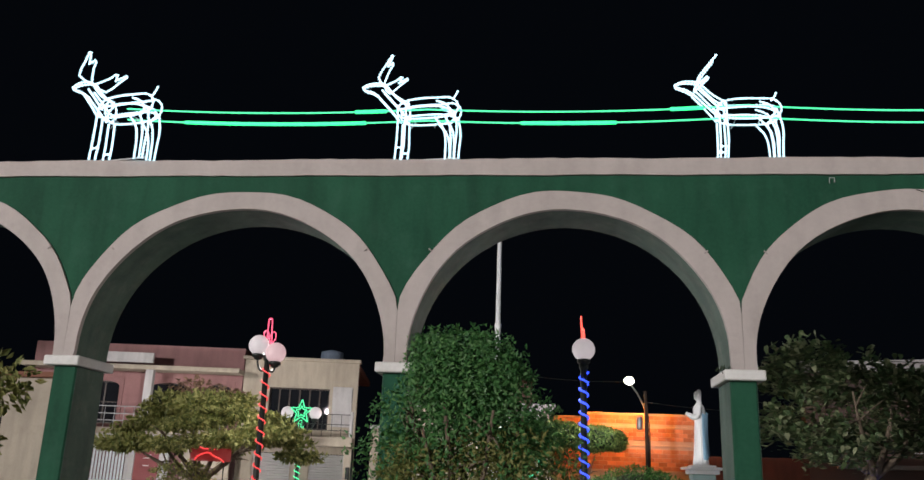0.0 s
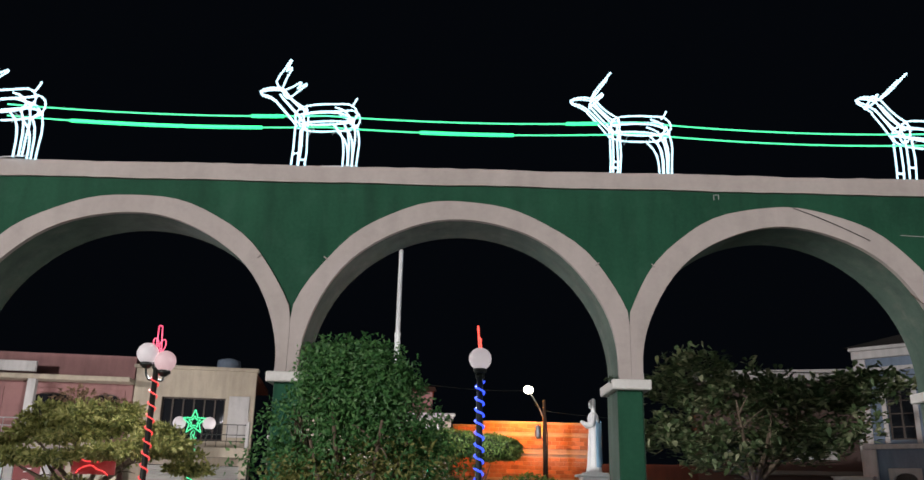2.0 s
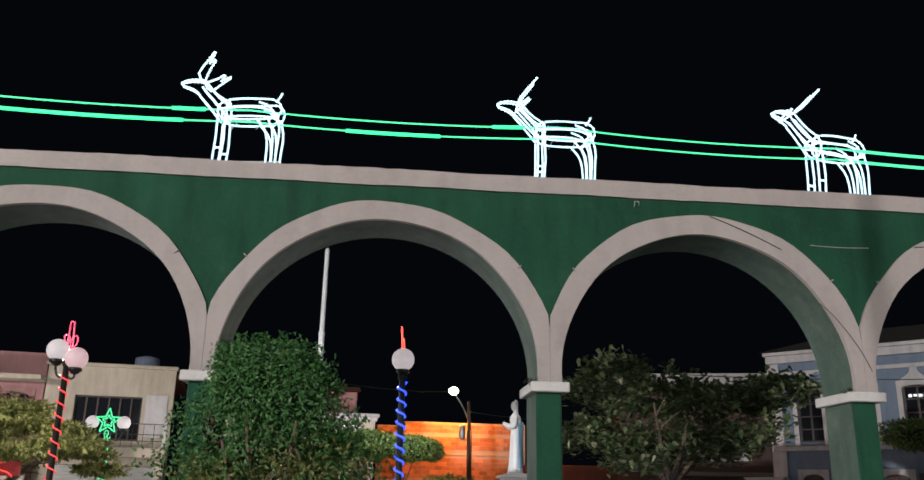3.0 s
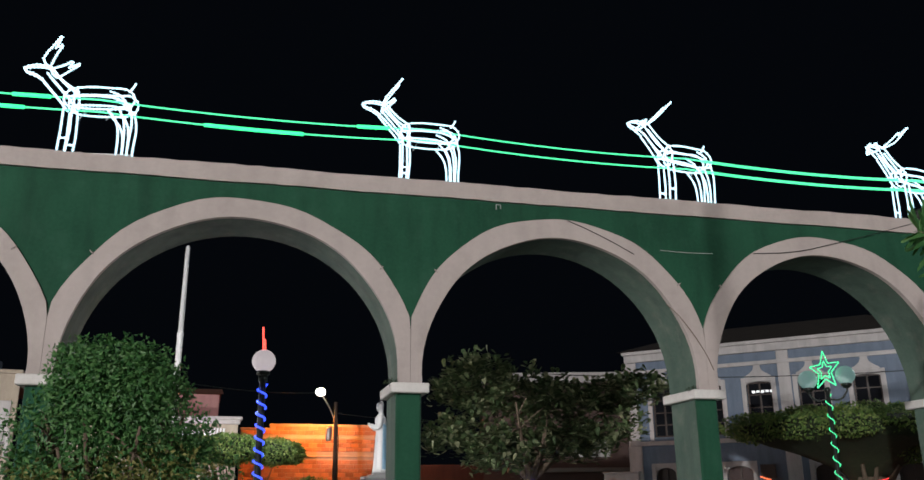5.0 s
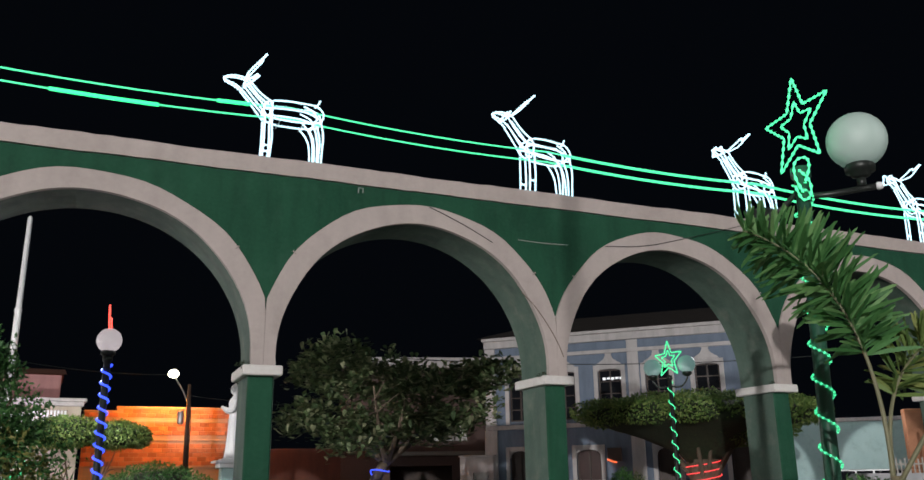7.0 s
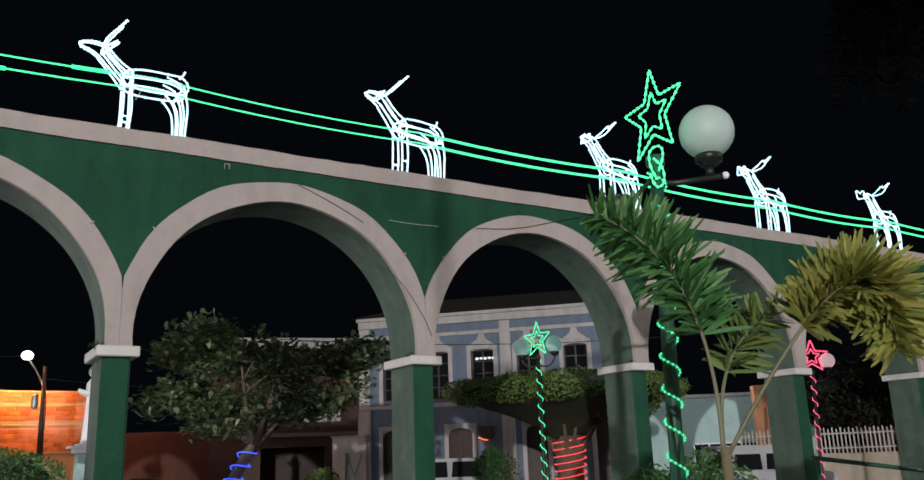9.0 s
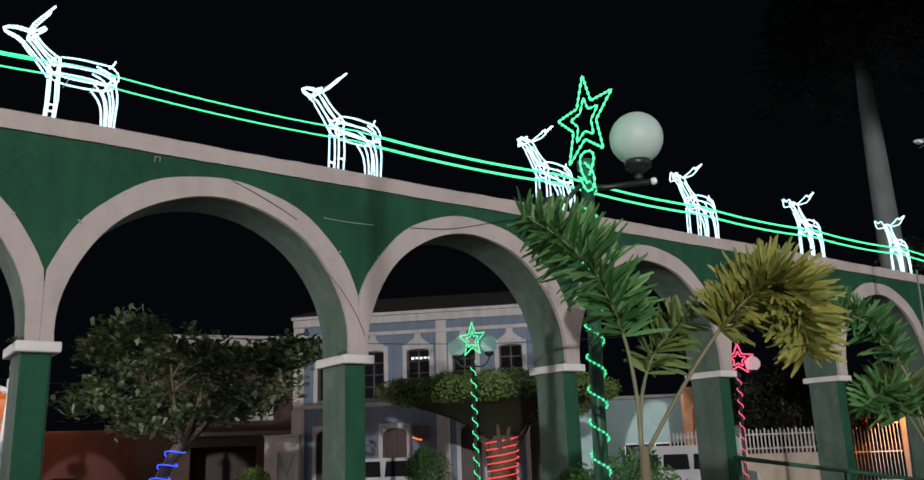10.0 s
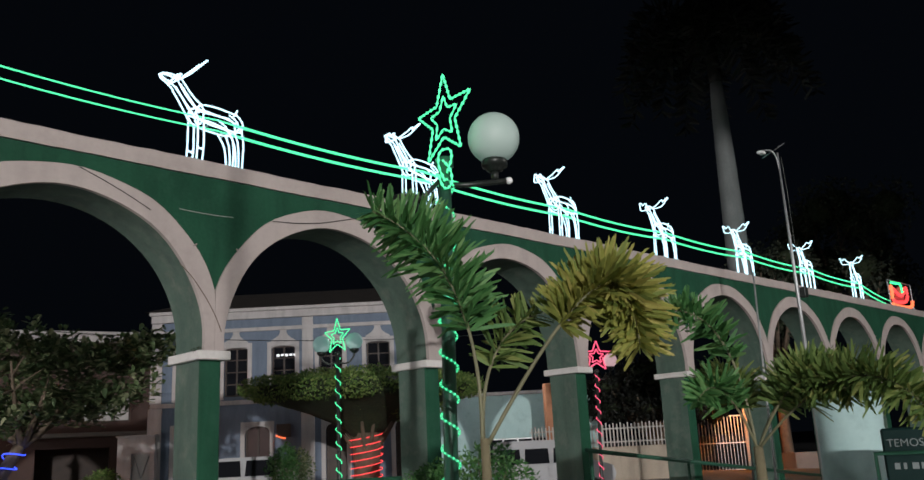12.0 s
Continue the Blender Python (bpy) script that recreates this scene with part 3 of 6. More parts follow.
def deer_lines():
    out = []
    for s in (-1, 1):
        y = 0.11 * s
        body = [(-.07, y * .8, .86), (.22, y, .89), (.48, y, .88), (.64, y * .8, .89), (.74, y * .8, .80), (.74, y * .8, .69), (.66, y, .61), (.38, y, .59), (.05, y, .60), (-.10, y * .8, .66)]
        out.append((smooth_line(body, 2, True), True))
        out.append((smooth_line([(-.05, y * 1.1, .74), (.3, y * 1.25, .76), (.55, y * 1.2, .74), (.70, y, .66)], 2), False))
        out.append((smooth_line([(.45, y * 1.2, .83), (.60, y * 1.2, .77), (.66, y, .67), (.58, y, .60)], 2), False))
        neck = 0.055 * s
        out.append((smooth_line([(-.08, neck * 1.5, .63), (-.24, neck, .82), (-.40, neck * .8, 1.00)], 1), False))
        out.append((smooth_line([(-.03, neck * 1.5, .73), (-.18, neck * 1.2, .90), (-.34, neck, 1.08)], 1), False))
        out.append((smooth_line([(.01, neck * 1.2, .87), (-.15, neck, .98), (-.30, neck * .8, 1.16)], 1), False))
        h = 0.035 * s
        out.append((smooth_line([(-.30, h, 1.17), (-.45, h, 1.20), (-.59, h * .6, 1.18), (-.64, h * .5, 1.14), (-.59, h * .6, 1.10), (-.49, h, 1.07), (-.39, h, 1.00)], 1), False))
        for dx in (0.0, 0.095):
            out.append(([(-.07 + dx, y, .63), (-.07 + dx * 1.1, y * 1.05, .30), (-.085 + dx, y * 1.05, 0)], False))
        out.append(([(-.075, y, .20), (.03, y, .20)], False))
        out.append((smooth_line([(.44, y, .59), (.565, y, .44), (.60, y, .24), (.595, y, 0)], 1), False))
        out.append((smooth_line([(.70, y, .65), (.745, y, .44), (.725, y, .22), (.715, y, 0)], 1), False))
        out.append((smooth_line([(.58, y * .9, .60), (.66, y * .9, .42), (.66, y * .9, 0)], 1), False))
        u = Vector((0.58, 0, 0.68))
        b = Vector((-.33, 0.02 * s, 1.17))
        antler = [(0.0, 0.0), (.14, -.02), (.30, .0), (.36, .10), (.39, .22), (.45, .37), (.41, .37), (.34, .28), (.30, .22), (.26, .31), (.22, .31), (.17, .20), (.10, .11)]
        out.append(([b + Vector((0, s * a * 0.76, 0)) + u * q for a, q in antler], True))
    for x, w, zc, hh in ((.03, .10, .74, .14),):
        out.append(([(x, w * math.cos(t), zc + hh * math.sin(t)) for t in [2 * math.pi * i / 14 for i in range(14)]], True))
    out.append((smooth_line([(.63, 0, .89), (.68, 0, .95), (.71, 0, 1.02)], 1), False))
    return out


DEER_X = (-8.42, -4.19, -0.05, 3.76, 7.73, 11.68, 15.52, 19.47, 23.38, 27.2)
deer_lights = Mesh()
for pts, closed in deer_lines():
    rope(deer_lights, pts, 0.0125, 0.019, closed)
deer = thing("light_deer", "deer figure of glowing ice-white rope light on the parapet", "deer decoration", (DEER_X[1], 0.15, TOP_Z), -7, group="deer along the parapet")
part("rope_light", deer_lights, ICE, deer, "glowing ice-white rope light")
for x in (0.14, 0.46):
    deer_bare = Mesh()
    deer_bare.tube([(x, -0.11, .60), (x, 0.0, .595), (x, 0.11, .60)], 0.006, 5)
    part("cross_wire", deer_bare, STEEL, deer, "bare steel wire")
    deer_bare = Mesh()
    deer_bare.tube([(x, 0.0, .59), (x - 0.02, -0.01, .54), (x - 0.05, -0.02, .49)], 0.006, 5)
    part("loose_wire", deer_bare, STEEL, deer, "loose wire end")
for y in (-0.11, 0.11):
    deer_bare = Mesh()
    deer_bare.box((-0.11, y - 0.01, 0.0), (0.78, y + 0.01, 0.012))
    part("base_bar", deer_bare, STEEL, deer, "flat steel base bar")
copy_thing(deer, pose(DEER_X[0] + 0.02, 0.15, TOP_Z, 0, 0, -12) @ Matrix.Scale(1.09, 4))   # the first figure is a little larger
for i, x in enumerate(DEER_X[2:]):
    copy_thing(deer, pose(x, 0.15, TOP_Z, 0, 0, (-1, 10, 11, 9, 11, 12, 13, 14)[i]) @ Matrix.Scale((0.95, 1.0)[i > 0], 4))

# green strands strung from deer to deer
HIGH = [(x + 0.3, z) for x, z in zip(DEER_X, (6.37, 6.31, 6.32, 6.25, 6.24, 6.20, 6.21, 6.22, 6.19, 6.10))] + [(30.2, 5.72)]
for drop, r_, name in ((0.0, 0.011, "upper"), (0.145, 0.011, "lower")):
    line = []
    for (xa, za), (xb, zb) in zip(HIGH, HIGH[1:]):
        for i in range(30):
            t = i / 30
            line.append((xa + (xb - xa) * t, 0.15 + (0.02 if drop else -0.02), za + (zb - za) * t - drop - 0.06 * 4 * t * (1 - t)))
    m_ = Mesh()
    m_.tube(line, r_, 6)
    strand = solid("light_strand", m_, NEON_GREEN, "thin glowing green rope light strung between the deer", "rope light", "green strands")
    bright = ((-7.3, -4.7), (-2.75, -1.4)) if drop else ((-5.0, -4.35), (-0.75, -0.2))
    thick = [p for p in line if 4.3 < p[0] < 29.8]
    m_ = Mesh()
    m_.tube(thick, 0.021, 7)
    part("doubled_strand", m_, NEON_GREEN, strand, "doubled green rope light")
    for xa, xb in bright:
        seg = [p for p in line if xa < p[0] < xb]
        if len(seg) > 2:
            m_ = Mesh()
            m_.tube(seg, 0.026, 8)
            part("bright_coil", m_, NEON_GREEN_BRIGHT, strand, "brighter doubled length of green rope light")

m_ = Mesh()
m_.tube(bezier((5.6, 12.5, 4.9), (13.0, 11.5, 4.55), (20.5, 8.5, 5.2), 24), 0.012, 5)
solid("overhead_cable", m_, METAL_DARK, "thin dark cable strung across the square", "cable")

# the sleigh sign at the end of the row
sl = thing("light_sleigh", "framed red sleigh figure of rope light behind the deer", "sleigh decoration", (30.2, 0.15, TOP_Z))
m_ = Mesh()
rope(m_, [(0, 0, 0), (0, 0, .98), (2.3, 0, .98), (2.3, 0, 0)], 0.02, 0.05, True)
part("frame", m_, STEEL, sl)
m_ = Mesh()
rope(m_, smooth_line([(.25, 0, .25), (.35, 0, .75), (.7, 0, .55), (1.3, 0, .45), (1.6, 0, .8), (1.9, 0, .85), (1.8, 0, .3), (.6, 0, .18)], 2, True), 0.05, 0.05, True)
part("sleigh_outline", m_, NEON_RED, sl)
m_ = Mesh()
m_.face([(.5, .03, .2), (1.5, .03, .2), (1.6, .03, .75), (1.2, .03, .85), (.8, .03, .7)])
part("sleigh_panel", m_, RED_SHEET, sl, "red sheet inside the sleigh outline")
m_ = Mesh()
rope(m_, smooth_line([(.1, -.03, .1), (.5, -.03, .05), (1.5, -.03, .06), (2.1, -.03, .15), (2.2, -.03, .35)], 2), 0.05, 0.05)
rope(m_, smooth_line([(.15, -.03, .3), (.3, -.03, .62), (.15, -.03, .8), (.2, -.03, .45)], 2), 0.05, 0.05)
part("runner", m_, NEON_ORANGE, sl, "orange rope light runner")
m_ = Mesh()
rope(m_, [(0.3, 0, .9), (1.3, 0, .93), (1.4, 0, .55)], 0.035, 0.05)
part("green_rein", m_, NEON_GREEN_BRIGHT, sl)

# ---- lamp posts ----


def star_points(r_out, r_in, lean=0.0):
    return [Vector(((r_out if i % 2 == 0 else r_in) * math.sin(math.pi * i / 5 + lean), 0, (r_out if i % 2 == 0 else r_in) * math.cos(math.pi * i / 5 + lean))) for i in range(10)]


def lamp_post(place, height, label, globes, coil_mat, coil, top, group, turn=0.0, pipe=0.05, globe_r=0.22, gap_turns=7, z_low=0.3, straight_arm=False, post_mat=None, beaded=0):
    """A round iron post with opal globes on short arms, a rope light wound round it, and a figure on top."""
    t = thing("lamp_post", label, "lamp post", place, turn, group)
    m = Mesh()
    m.lathe([(0.16, 0), (0.16, 0.06), (0.10, 0.12), (pipe * 1.5, 0.35), (pipe, 0.5), (pipe * 0.9, height - 0.1), (pipe * 1.3, height - 0.08), (pipe * 1.3, height), (0.01, height + 0.02)], n=14)
    part("post", m, post_mat or METAL_DARK, t, "dark painted iron pipe post")
    for (gx, gz, mat) in globes:
        m = Mesh()
        if straight_arm:
            za = gz - globe_r - 0.17
            m.tube([(0, 0, za - 0.03), (gx * 0.4, 0, za - 0.035), (gx + 0.10, 0, za)], 0.026, 10)
            m.lathe([(0.035, 0), (0.035, 0.07)], (gx, 0, za + 0.01), 12)
            cap = Mesh()
            cap.ball((gx + 0.125, 0, za + 0.002), 0.033, 14)
            part("arm_cap", cap, WHITE_METAL, t, "pale plastic end cap of the arm")
        elif abs(gx) > 0.05:
            m.tube(smooth_line([(0, 0, height - 0.25), (gx * 0.6, 0, height - 0.30), (gx, 0, gz - globe_r - 0.16), (gx, 0, gz - globe_r - 0.02)], 2), 0.022, 8)
        m.lathe([(0.03, 0), (0.075, 0.02), (0.085, 0.05), (0.115, 0.055), (0.118, 0.10), (0.105, 0.12)], (gx, 0, gz - globe_r - 0.09), 20)
        arm = part("globe_holder", m, METAL_DARK, t)
        m = Mesh()
        m.ball((gx, 0, gz), globe_r, 28)
        part("globe", m, mat, t, "opal glass globe")
    m = Mesh()
    n = int(gap_turns * 40)
    spiral = [Vector(((pipe + 0.014) * math.cos(2 * math.pi * i / 40), -(pipe + 0.014) * math.sin(2 * math.pi * i / 40), z_low + (height - 0.14 - z_low) * i / n)) for i in range(n + 1)]
    if beaded:
        m.tube(spiral, coil * 0.7, 6)
        part("coil_sleeve", m, SLEEVE_GREEN, t, "green plastic sleeve of the rope light")
        m = Mesh()
        for i in range(0, n, beaded):
            m.tube(spiral[i:i + 2], coil, 6)
    else:
        m.tube(spiral, coil, 6)
    part("rope_light_coil", m, coil_mat, t, "rope light wound round the post")
    if top:
        top(t, height)
    return t


def candle_top(mat):
    def make(t, height):
        m = Mesh()
        z = height
        rope(m, [(-.02, 0, z), (-.035, 0, z + .18), (.0, 0, z + .18), (.015, 0, z)], 0.014, 0.02)
        rope(m, [(-.03, 0, z + .18), (-.045, 0, z + .40)], 0.016, 0.02)
        part("candle_figure", m, mat, t, "candle figure of rope light")
    return make


def red_candle_top(t, height):
    m = Mesh()
    z = height
    rope(m, [(-.02, 0, z), (-.05, 0, z + .28), (-.04, 0, z + .72), (.02, 0, z + .72), (.05, 0, z + .28), (.04, 0, z)], 0.013, 0.02)
    rope(m, smooth_line([(.02, 0, z + .2), (.14, -.02, z + .32), (.12, -.02, z + .48), (.0, 0, z + .42)], 2, True), 0.012, 0.02, True)
    rope(m, smooth_line([(-.02, 0, z + .3), (-.12, .02, z + .36), (-.12, .02, z + .50), (-.01, 0, z + .46)], 2, True), 0.012, 0.02, True)
    part("candle_figure", m, NEON_PINK, t, "pink-red candle figure of rope light")


def star_top(mat, size, lean=0.0, tilt=0.0, bow=True, r_rope=0.012):
    def make(t, height):
        c = Vector((0, -0.05, height + size * 0.86))
        for name, ro, ri, rr in (("star_outline", size, size * 0.42, r_rope), ("inner_star", size * 0.5, size * 0.24, r_rope * 0.9)):
            m = Mesh()
            turn_ = Matrix.Rotation(radians(tilt), 3, "Z")
            rope(m, [c + turn_ @ p for p in star_points(ro, ri, lean)], rr, 0.030, True, 7)
            part(name, m, mat, t, "star outline of rope light")
        if bow:
            m = Mesh()
            z = height - 0.02
            rope(m, smooth_line([(0, -.09, z - .22), (-.06, -.10, z - .08), (-.05, -.10, z + .06), (.05, -.10, z + .09), (.07, -.10, z + .0), (.02, -.09, z - .14)], 2), 0.010, 0.024)
            rope(m, smooth_line([(-.02, -.09, z - .02), (.06, -.10, z - .12), (.06, -.10, z - .26), (-.01, -.09, z - .30), (-.06, -.09, z - .16)], 2), 0.010, 0.024)
            part("looped_rope", m, mat, t, "loose loops of rope light")
    return make


lamp_post((-7.62, 5.5, 0), 3.72, "lamp post wound in red rope light with two lit globes", [(-0.19, 3.92, GLOBE_LIT), (0.15, 3.78, GLOBE_PINK)], NEON_RED, 0.012, red_candle_top, "lamp posts of the square", pipe=0.058, globe_r=0.195, gap_turns=15)
lamp_post((-1.67, 5.0, 0), 3.62, "lamp post wound in blue rope light with one lit globe", [(0.0, 3.88, GLOBE_LIT)], NEON_BLUE, 0.018, None, "lamp posts of the square", pipe=0.062, globe_r=0.203, gap_turns=16)
lamp_post((-10.58, 18.0, 0), 3.26, "far lamp post wound in green rope light with a star", [(-0.5, 3.57, GLOBE_LIT), (0.47, 3.57, GLOBE_LIT)], NEON_GREEN, 0.02, star_top(NEON_GREEN, 0.40, r_rope=0.018), "lamp posts of the square", pipe=0.07, globe_r=0.205, gap_turns=15)
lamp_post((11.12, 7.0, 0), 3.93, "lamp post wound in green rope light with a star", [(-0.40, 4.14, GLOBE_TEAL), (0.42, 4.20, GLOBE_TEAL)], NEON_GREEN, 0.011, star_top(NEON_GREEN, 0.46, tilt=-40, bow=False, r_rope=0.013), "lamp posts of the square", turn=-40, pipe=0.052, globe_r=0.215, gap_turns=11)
red_post = lamp_post((19.05, 5.11, 0), 3.50, "lamp post wound in red rope light with a red star", [(0.42, 3.78, GLOBE_PINK)], NEON_PINK, 0.012, star_top(NEON_PINK, 0.46, tilt=0, bow=False, r_rope=0.02), "lamp posts of the square", turn=-40, pipe=0.052, globe_r=0.21, gap_turns=9.5)
red_post.matrix_basis = Matrix.Translation((19.05, 5.11, 0)) @ Matrix.Rotation(radians(2.2), 4, (0.8, 0.6, 0)) @ pose(0, 0, 0, 0, 0, -40)
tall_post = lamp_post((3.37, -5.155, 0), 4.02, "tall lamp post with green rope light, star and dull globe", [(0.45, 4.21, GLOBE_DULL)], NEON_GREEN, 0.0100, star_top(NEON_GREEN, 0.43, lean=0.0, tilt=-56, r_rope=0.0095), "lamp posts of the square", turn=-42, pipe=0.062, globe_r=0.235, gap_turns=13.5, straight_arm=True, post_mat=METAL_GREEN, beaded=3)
tall_post.matrix_basis = Matrix.Translation((3.37, -5.155, 0)) @ Matrix.Rotation(radians(1.3), 4, (0.6, 0.8, 0)) @ pose(0, 0, 0, 0, 0, -42)   # it leans a little
candle_host = [o for o in bpy.data.objects if o.name.startswith("lamp_post")][1]
candle_top(CANDLE)(candle_host, 4.08)

# ---- houses across the streets ----


def window_unit(parent, xa, xb, za, zb, y, rise=0.0, frame_mat=None, surround=None, bars=(2, 3), deep=0.18, glass=None, door=False):
    """A framed window or door leaf set back in its opening, with glazing bars; parts of the house."""
    fm = frame_mat or DARK_WOOD
    m = Mesh()
    m.box((xa, y + deep, za), (xb, y + deep + 0.02, zb))
    pane = part("pane", m, glass or GLASS_DARK, parent)
    m = Mesh()
    w = 0.06
    for a, b in (((xa, za), (xa + w, zb)), ((xb - w, za), (xb, zb)), ((xa, zb - w), (xb, zb)), ((xa, za), (xb, za + w))):
        m.box((a[0], y + deep - 0.05, a[1]), (b[0], y + deep - 0.004, b[1]))
    for i in range(1, bars[0]):
        x = xa + (xb - xa) * i / bars[0]
        m.box((x - 0.03, y + deep - 0.05, za), (x + 0.03, y + deep - 0.006, zb))
    for i in range(1, bars[1]):
        z = za + (zb - za) * i / bars[1]
        m.box((xa, y + deep - 0.045, z - 0.02), (xb, y + deep - 0.008, z + 0.02))
    part("door" if door else "window_frame", m, fm, parent)
    if surround:
        m = Mesh()
        b = 0.17
        m.box((xa - b, y - 0.04, za - (0.02 if door else 0.12)), (xa, y + 0.002, zb + b), 0.01)
        m.box((xb, y - 0.04, za - (0.02 if door else 0.12)), (xb + b, y + 0.002, zb + b), 0.01)
        m.box((xa, y - 0.04, zb), (xb, y + 0.002, zb + b), 0.01)
        part("window_surround", m, surround, parent)
    if rise:
        m = arch_fill(Mesh(), xa, xb, zb, rise, y - 0.005, y + deep - 0.05)
        part("arch_head", m, surround or WHITE_WALL, parent)


# pale blue two-storey house; its front runs to the lower right of the plan
bh = thing("blue_house", "pale blue two-storey colonial house with white trim", "house", (13.3, 22.4, STREET), -45)
L_, HT = 10.9, 7.5
up = [(2.86 + 1.89 * i, 3.80 + 1.89 * i) for i in range(4)]
dn = [(0.95, 1.75), (3.72, 4.70), (6.88, 7.70), (9.6, 10.5)]
up = [(0.98, 1.90)] + up
holes = [(a, b, 4.1, 6.02) for a, b in up] + [(a, b, 0.0, 2.92) for a, b in dn]
part("wall", wall_mesh(Mesh(), 0, L_, 0, HT, 0, 0.3, holes), BLUE_WALL, bh)
m = Mesh()
m.box((0, 0.3, 0), (0.3, 9, HT))
m.box((L_ - 0.3, 0.3, 0), (L_, 9, HT))
m.box((0.3, 8.7, 0), (L_ - 0.3, 9, HT))
m.box((0.3, 0.32, 3.3), (L_ - 0.3, 8.7, 3.5))
part("side_wall", m, BLUE_WALL, bh)
m = Mesh()
m.box((-0.12, -0.26, HT - 0.06), (L_ + 0.1, 0.3, HT + 0.08), 0.02)
m.box((-0.06, -0.16, HT - 0.36), (L_ + 0.05, -0.002, HT - 0.062), 0.02)
m.box((-0.03, -0.08, HT - 0.85), (L_, -0.002, HT - 0.70), 0.015)
m.box((-0.03, -0.10, 3.78), (L_, -0.002, 3.95), 0.015)
part("cornice", m, WHITE_WALL, bh, "white moulded cornice bands")
for xa, xb in ((-0.06, 0.40), (5.98, 6.42), (10.5, 10.93)):
    m = Mesh()
    m.box((xa, -0.07, 3.96), (xb, -0.003, HT - 0.37), 0.012)
    m.box((xa - 0.04, -0.10, 0), (xb + 0.04, -0.003, 3.77), 0.012)
    part("pilaster", m, WHITE_WALL, bh, "white flat pilaster")
for a, b in up:
    window_unit(bh, a, b, 4.1, 6.02, 0, 0.10, surround=WHITE_WALL, bars=(2, 4))
    m = Mesh()   # the bottle-shaped plaster ornament over each window
    c = (a + b) / 2
    prof = [(0.50, 6.19), (0.46, 6.25), (0.30, 6.34), (0.17, 6.45), (0.12, 6.58), (0.13, 6.66)]
    for (w0, z0), (w1, z1) in zip(prof, prof[1:]):
        m.face([(c - w0, -0.05, z0), (c + w0, -0.05, z0), (c + w1, -0.05, z1), (c - w1, -0.05, z1)])
        m.face([(c - w0, 0, z0), (c - w0, -0.05, z0), (c - w1, -0.05, z1), (c - w1, 0, z1)])
        m.face([(c + w0, -0.05, z0), (c + w0, 0, z0), (c + w1, 0, z1), (c + w1, -0.05, z1)])
    w1, z1 = prof[-1]
    m.face([(c - w1, -0.05, z1), (c + w1, -0.05, z1), (c + w1, 0, z1), (c - w1, 0, z1)])
    part("window_crest", m, WHITE_WALL, bh, "white shaped plaster crest")
for i, (a, b) in enumerate(dn):
    window_unit(bh, a, b, 0.0, 2.92, 0, 0.28, surround=WHITE_WALL, bars=(2, 1), frame_mat=DARK_WOOD, glass=MAHOGANY if i == 1 else DARK_WOOD, door=True)
# Glowing boxes before the pane imitate a row of reflected lamps.
m = Mesh()
for i in range(5):
    m.box((4.92 + 0.17 * i, 0.12, 5.60 + 0.02 * (i % 2)), (5.04 + 0.17 * i, 0.125, 5.70))
part("lit_sign", m, glow("window_reflection_lamps", (0.95, 0.97, 1.0), 1.0), bh, "row of small glowing white boxes for window reflections")
m = Mesh()
m.box((5.0, -0.22, 2.45), (5.55, -0.12, 2.95), 0.01)
part("hanging_sign", m, DARK_WOOD, bh, "small dark hanging sign")
m = Mesh()
rope(m, [(4.98, -0.24, 2.52), (5.2, -0.24, 2.43), (5.36, -0.24, 2.40)], 0.026, 0.04)
part("sign_light", m, NEON_ORANGE, bh, "short orange-red neon line")
m = Mesh()
m.face([(-0.3, -0.35, HT + 0.08), (L_ + 0.3, -0.35, HT + 0.08), (L_ - 2, 4.5, HT + 1.5), (2, 4.5, HT + 1.5)])
m.face([(L_ + 0.3, 9.2, HT + 0.08), (-0.3, 9.2, HT + 0.08), (2, 4.5, HT + 1.5), (L_ - 2, 4.5, HT + 1.5)])
m.face([(-0.3, 9.2, HT + 0.08), (-0.3, -0.35, HT + 0.08), (2, 4.5, HT + 1.5)])
m.face([(L_ + 0.3, -0.35, HT + 0.08), (L_ + 0.3, 9.2, HT + 0.08), (L_ - 2, 4.5, HT + 1.5)])
part("roof", m, DARK_ROOF, bh, "dark hipped clay tile roof")

# small white gatehouse beside the blue house
an = thing("white_annex", "low white annex with a grey barred door", "annex", (13.87, 22.14, STREET), -45)
part("wall", wall_mesh(Mesh(), -1.70, -0.25, 0, 2.73, -0.6, -0.4, [(-1.15, -0.42, 0, 2.1)]), WHITE_WALL, an)
m = Mesh()
m.box((-1.70, -0.4, 0), (-0.25, 2.0, 2.68))
m.box((-1.76, -0.66, 2.732), (-0.2, 2.1, 2.80), 0.02)
part("block", m, WHITE_WALL, an)
m = Mesh()
m.box((-1.15, -0.45, 0), (-0.42, -0.43, 2.1))
part("door", m, SHUTTER, an, "grey sheet door with crossed bars")
m = Mesh()
m.tube([(-1.1, -0.47, 0.3), (-0.5, -0.47, 2.0)], 0.02, 5)
m.tube([(-0.5, -0.47, 0.3), (-1.1, -0.47, 2.0)], 0.02, 5)
part("door_brace", m, STEEL, an)

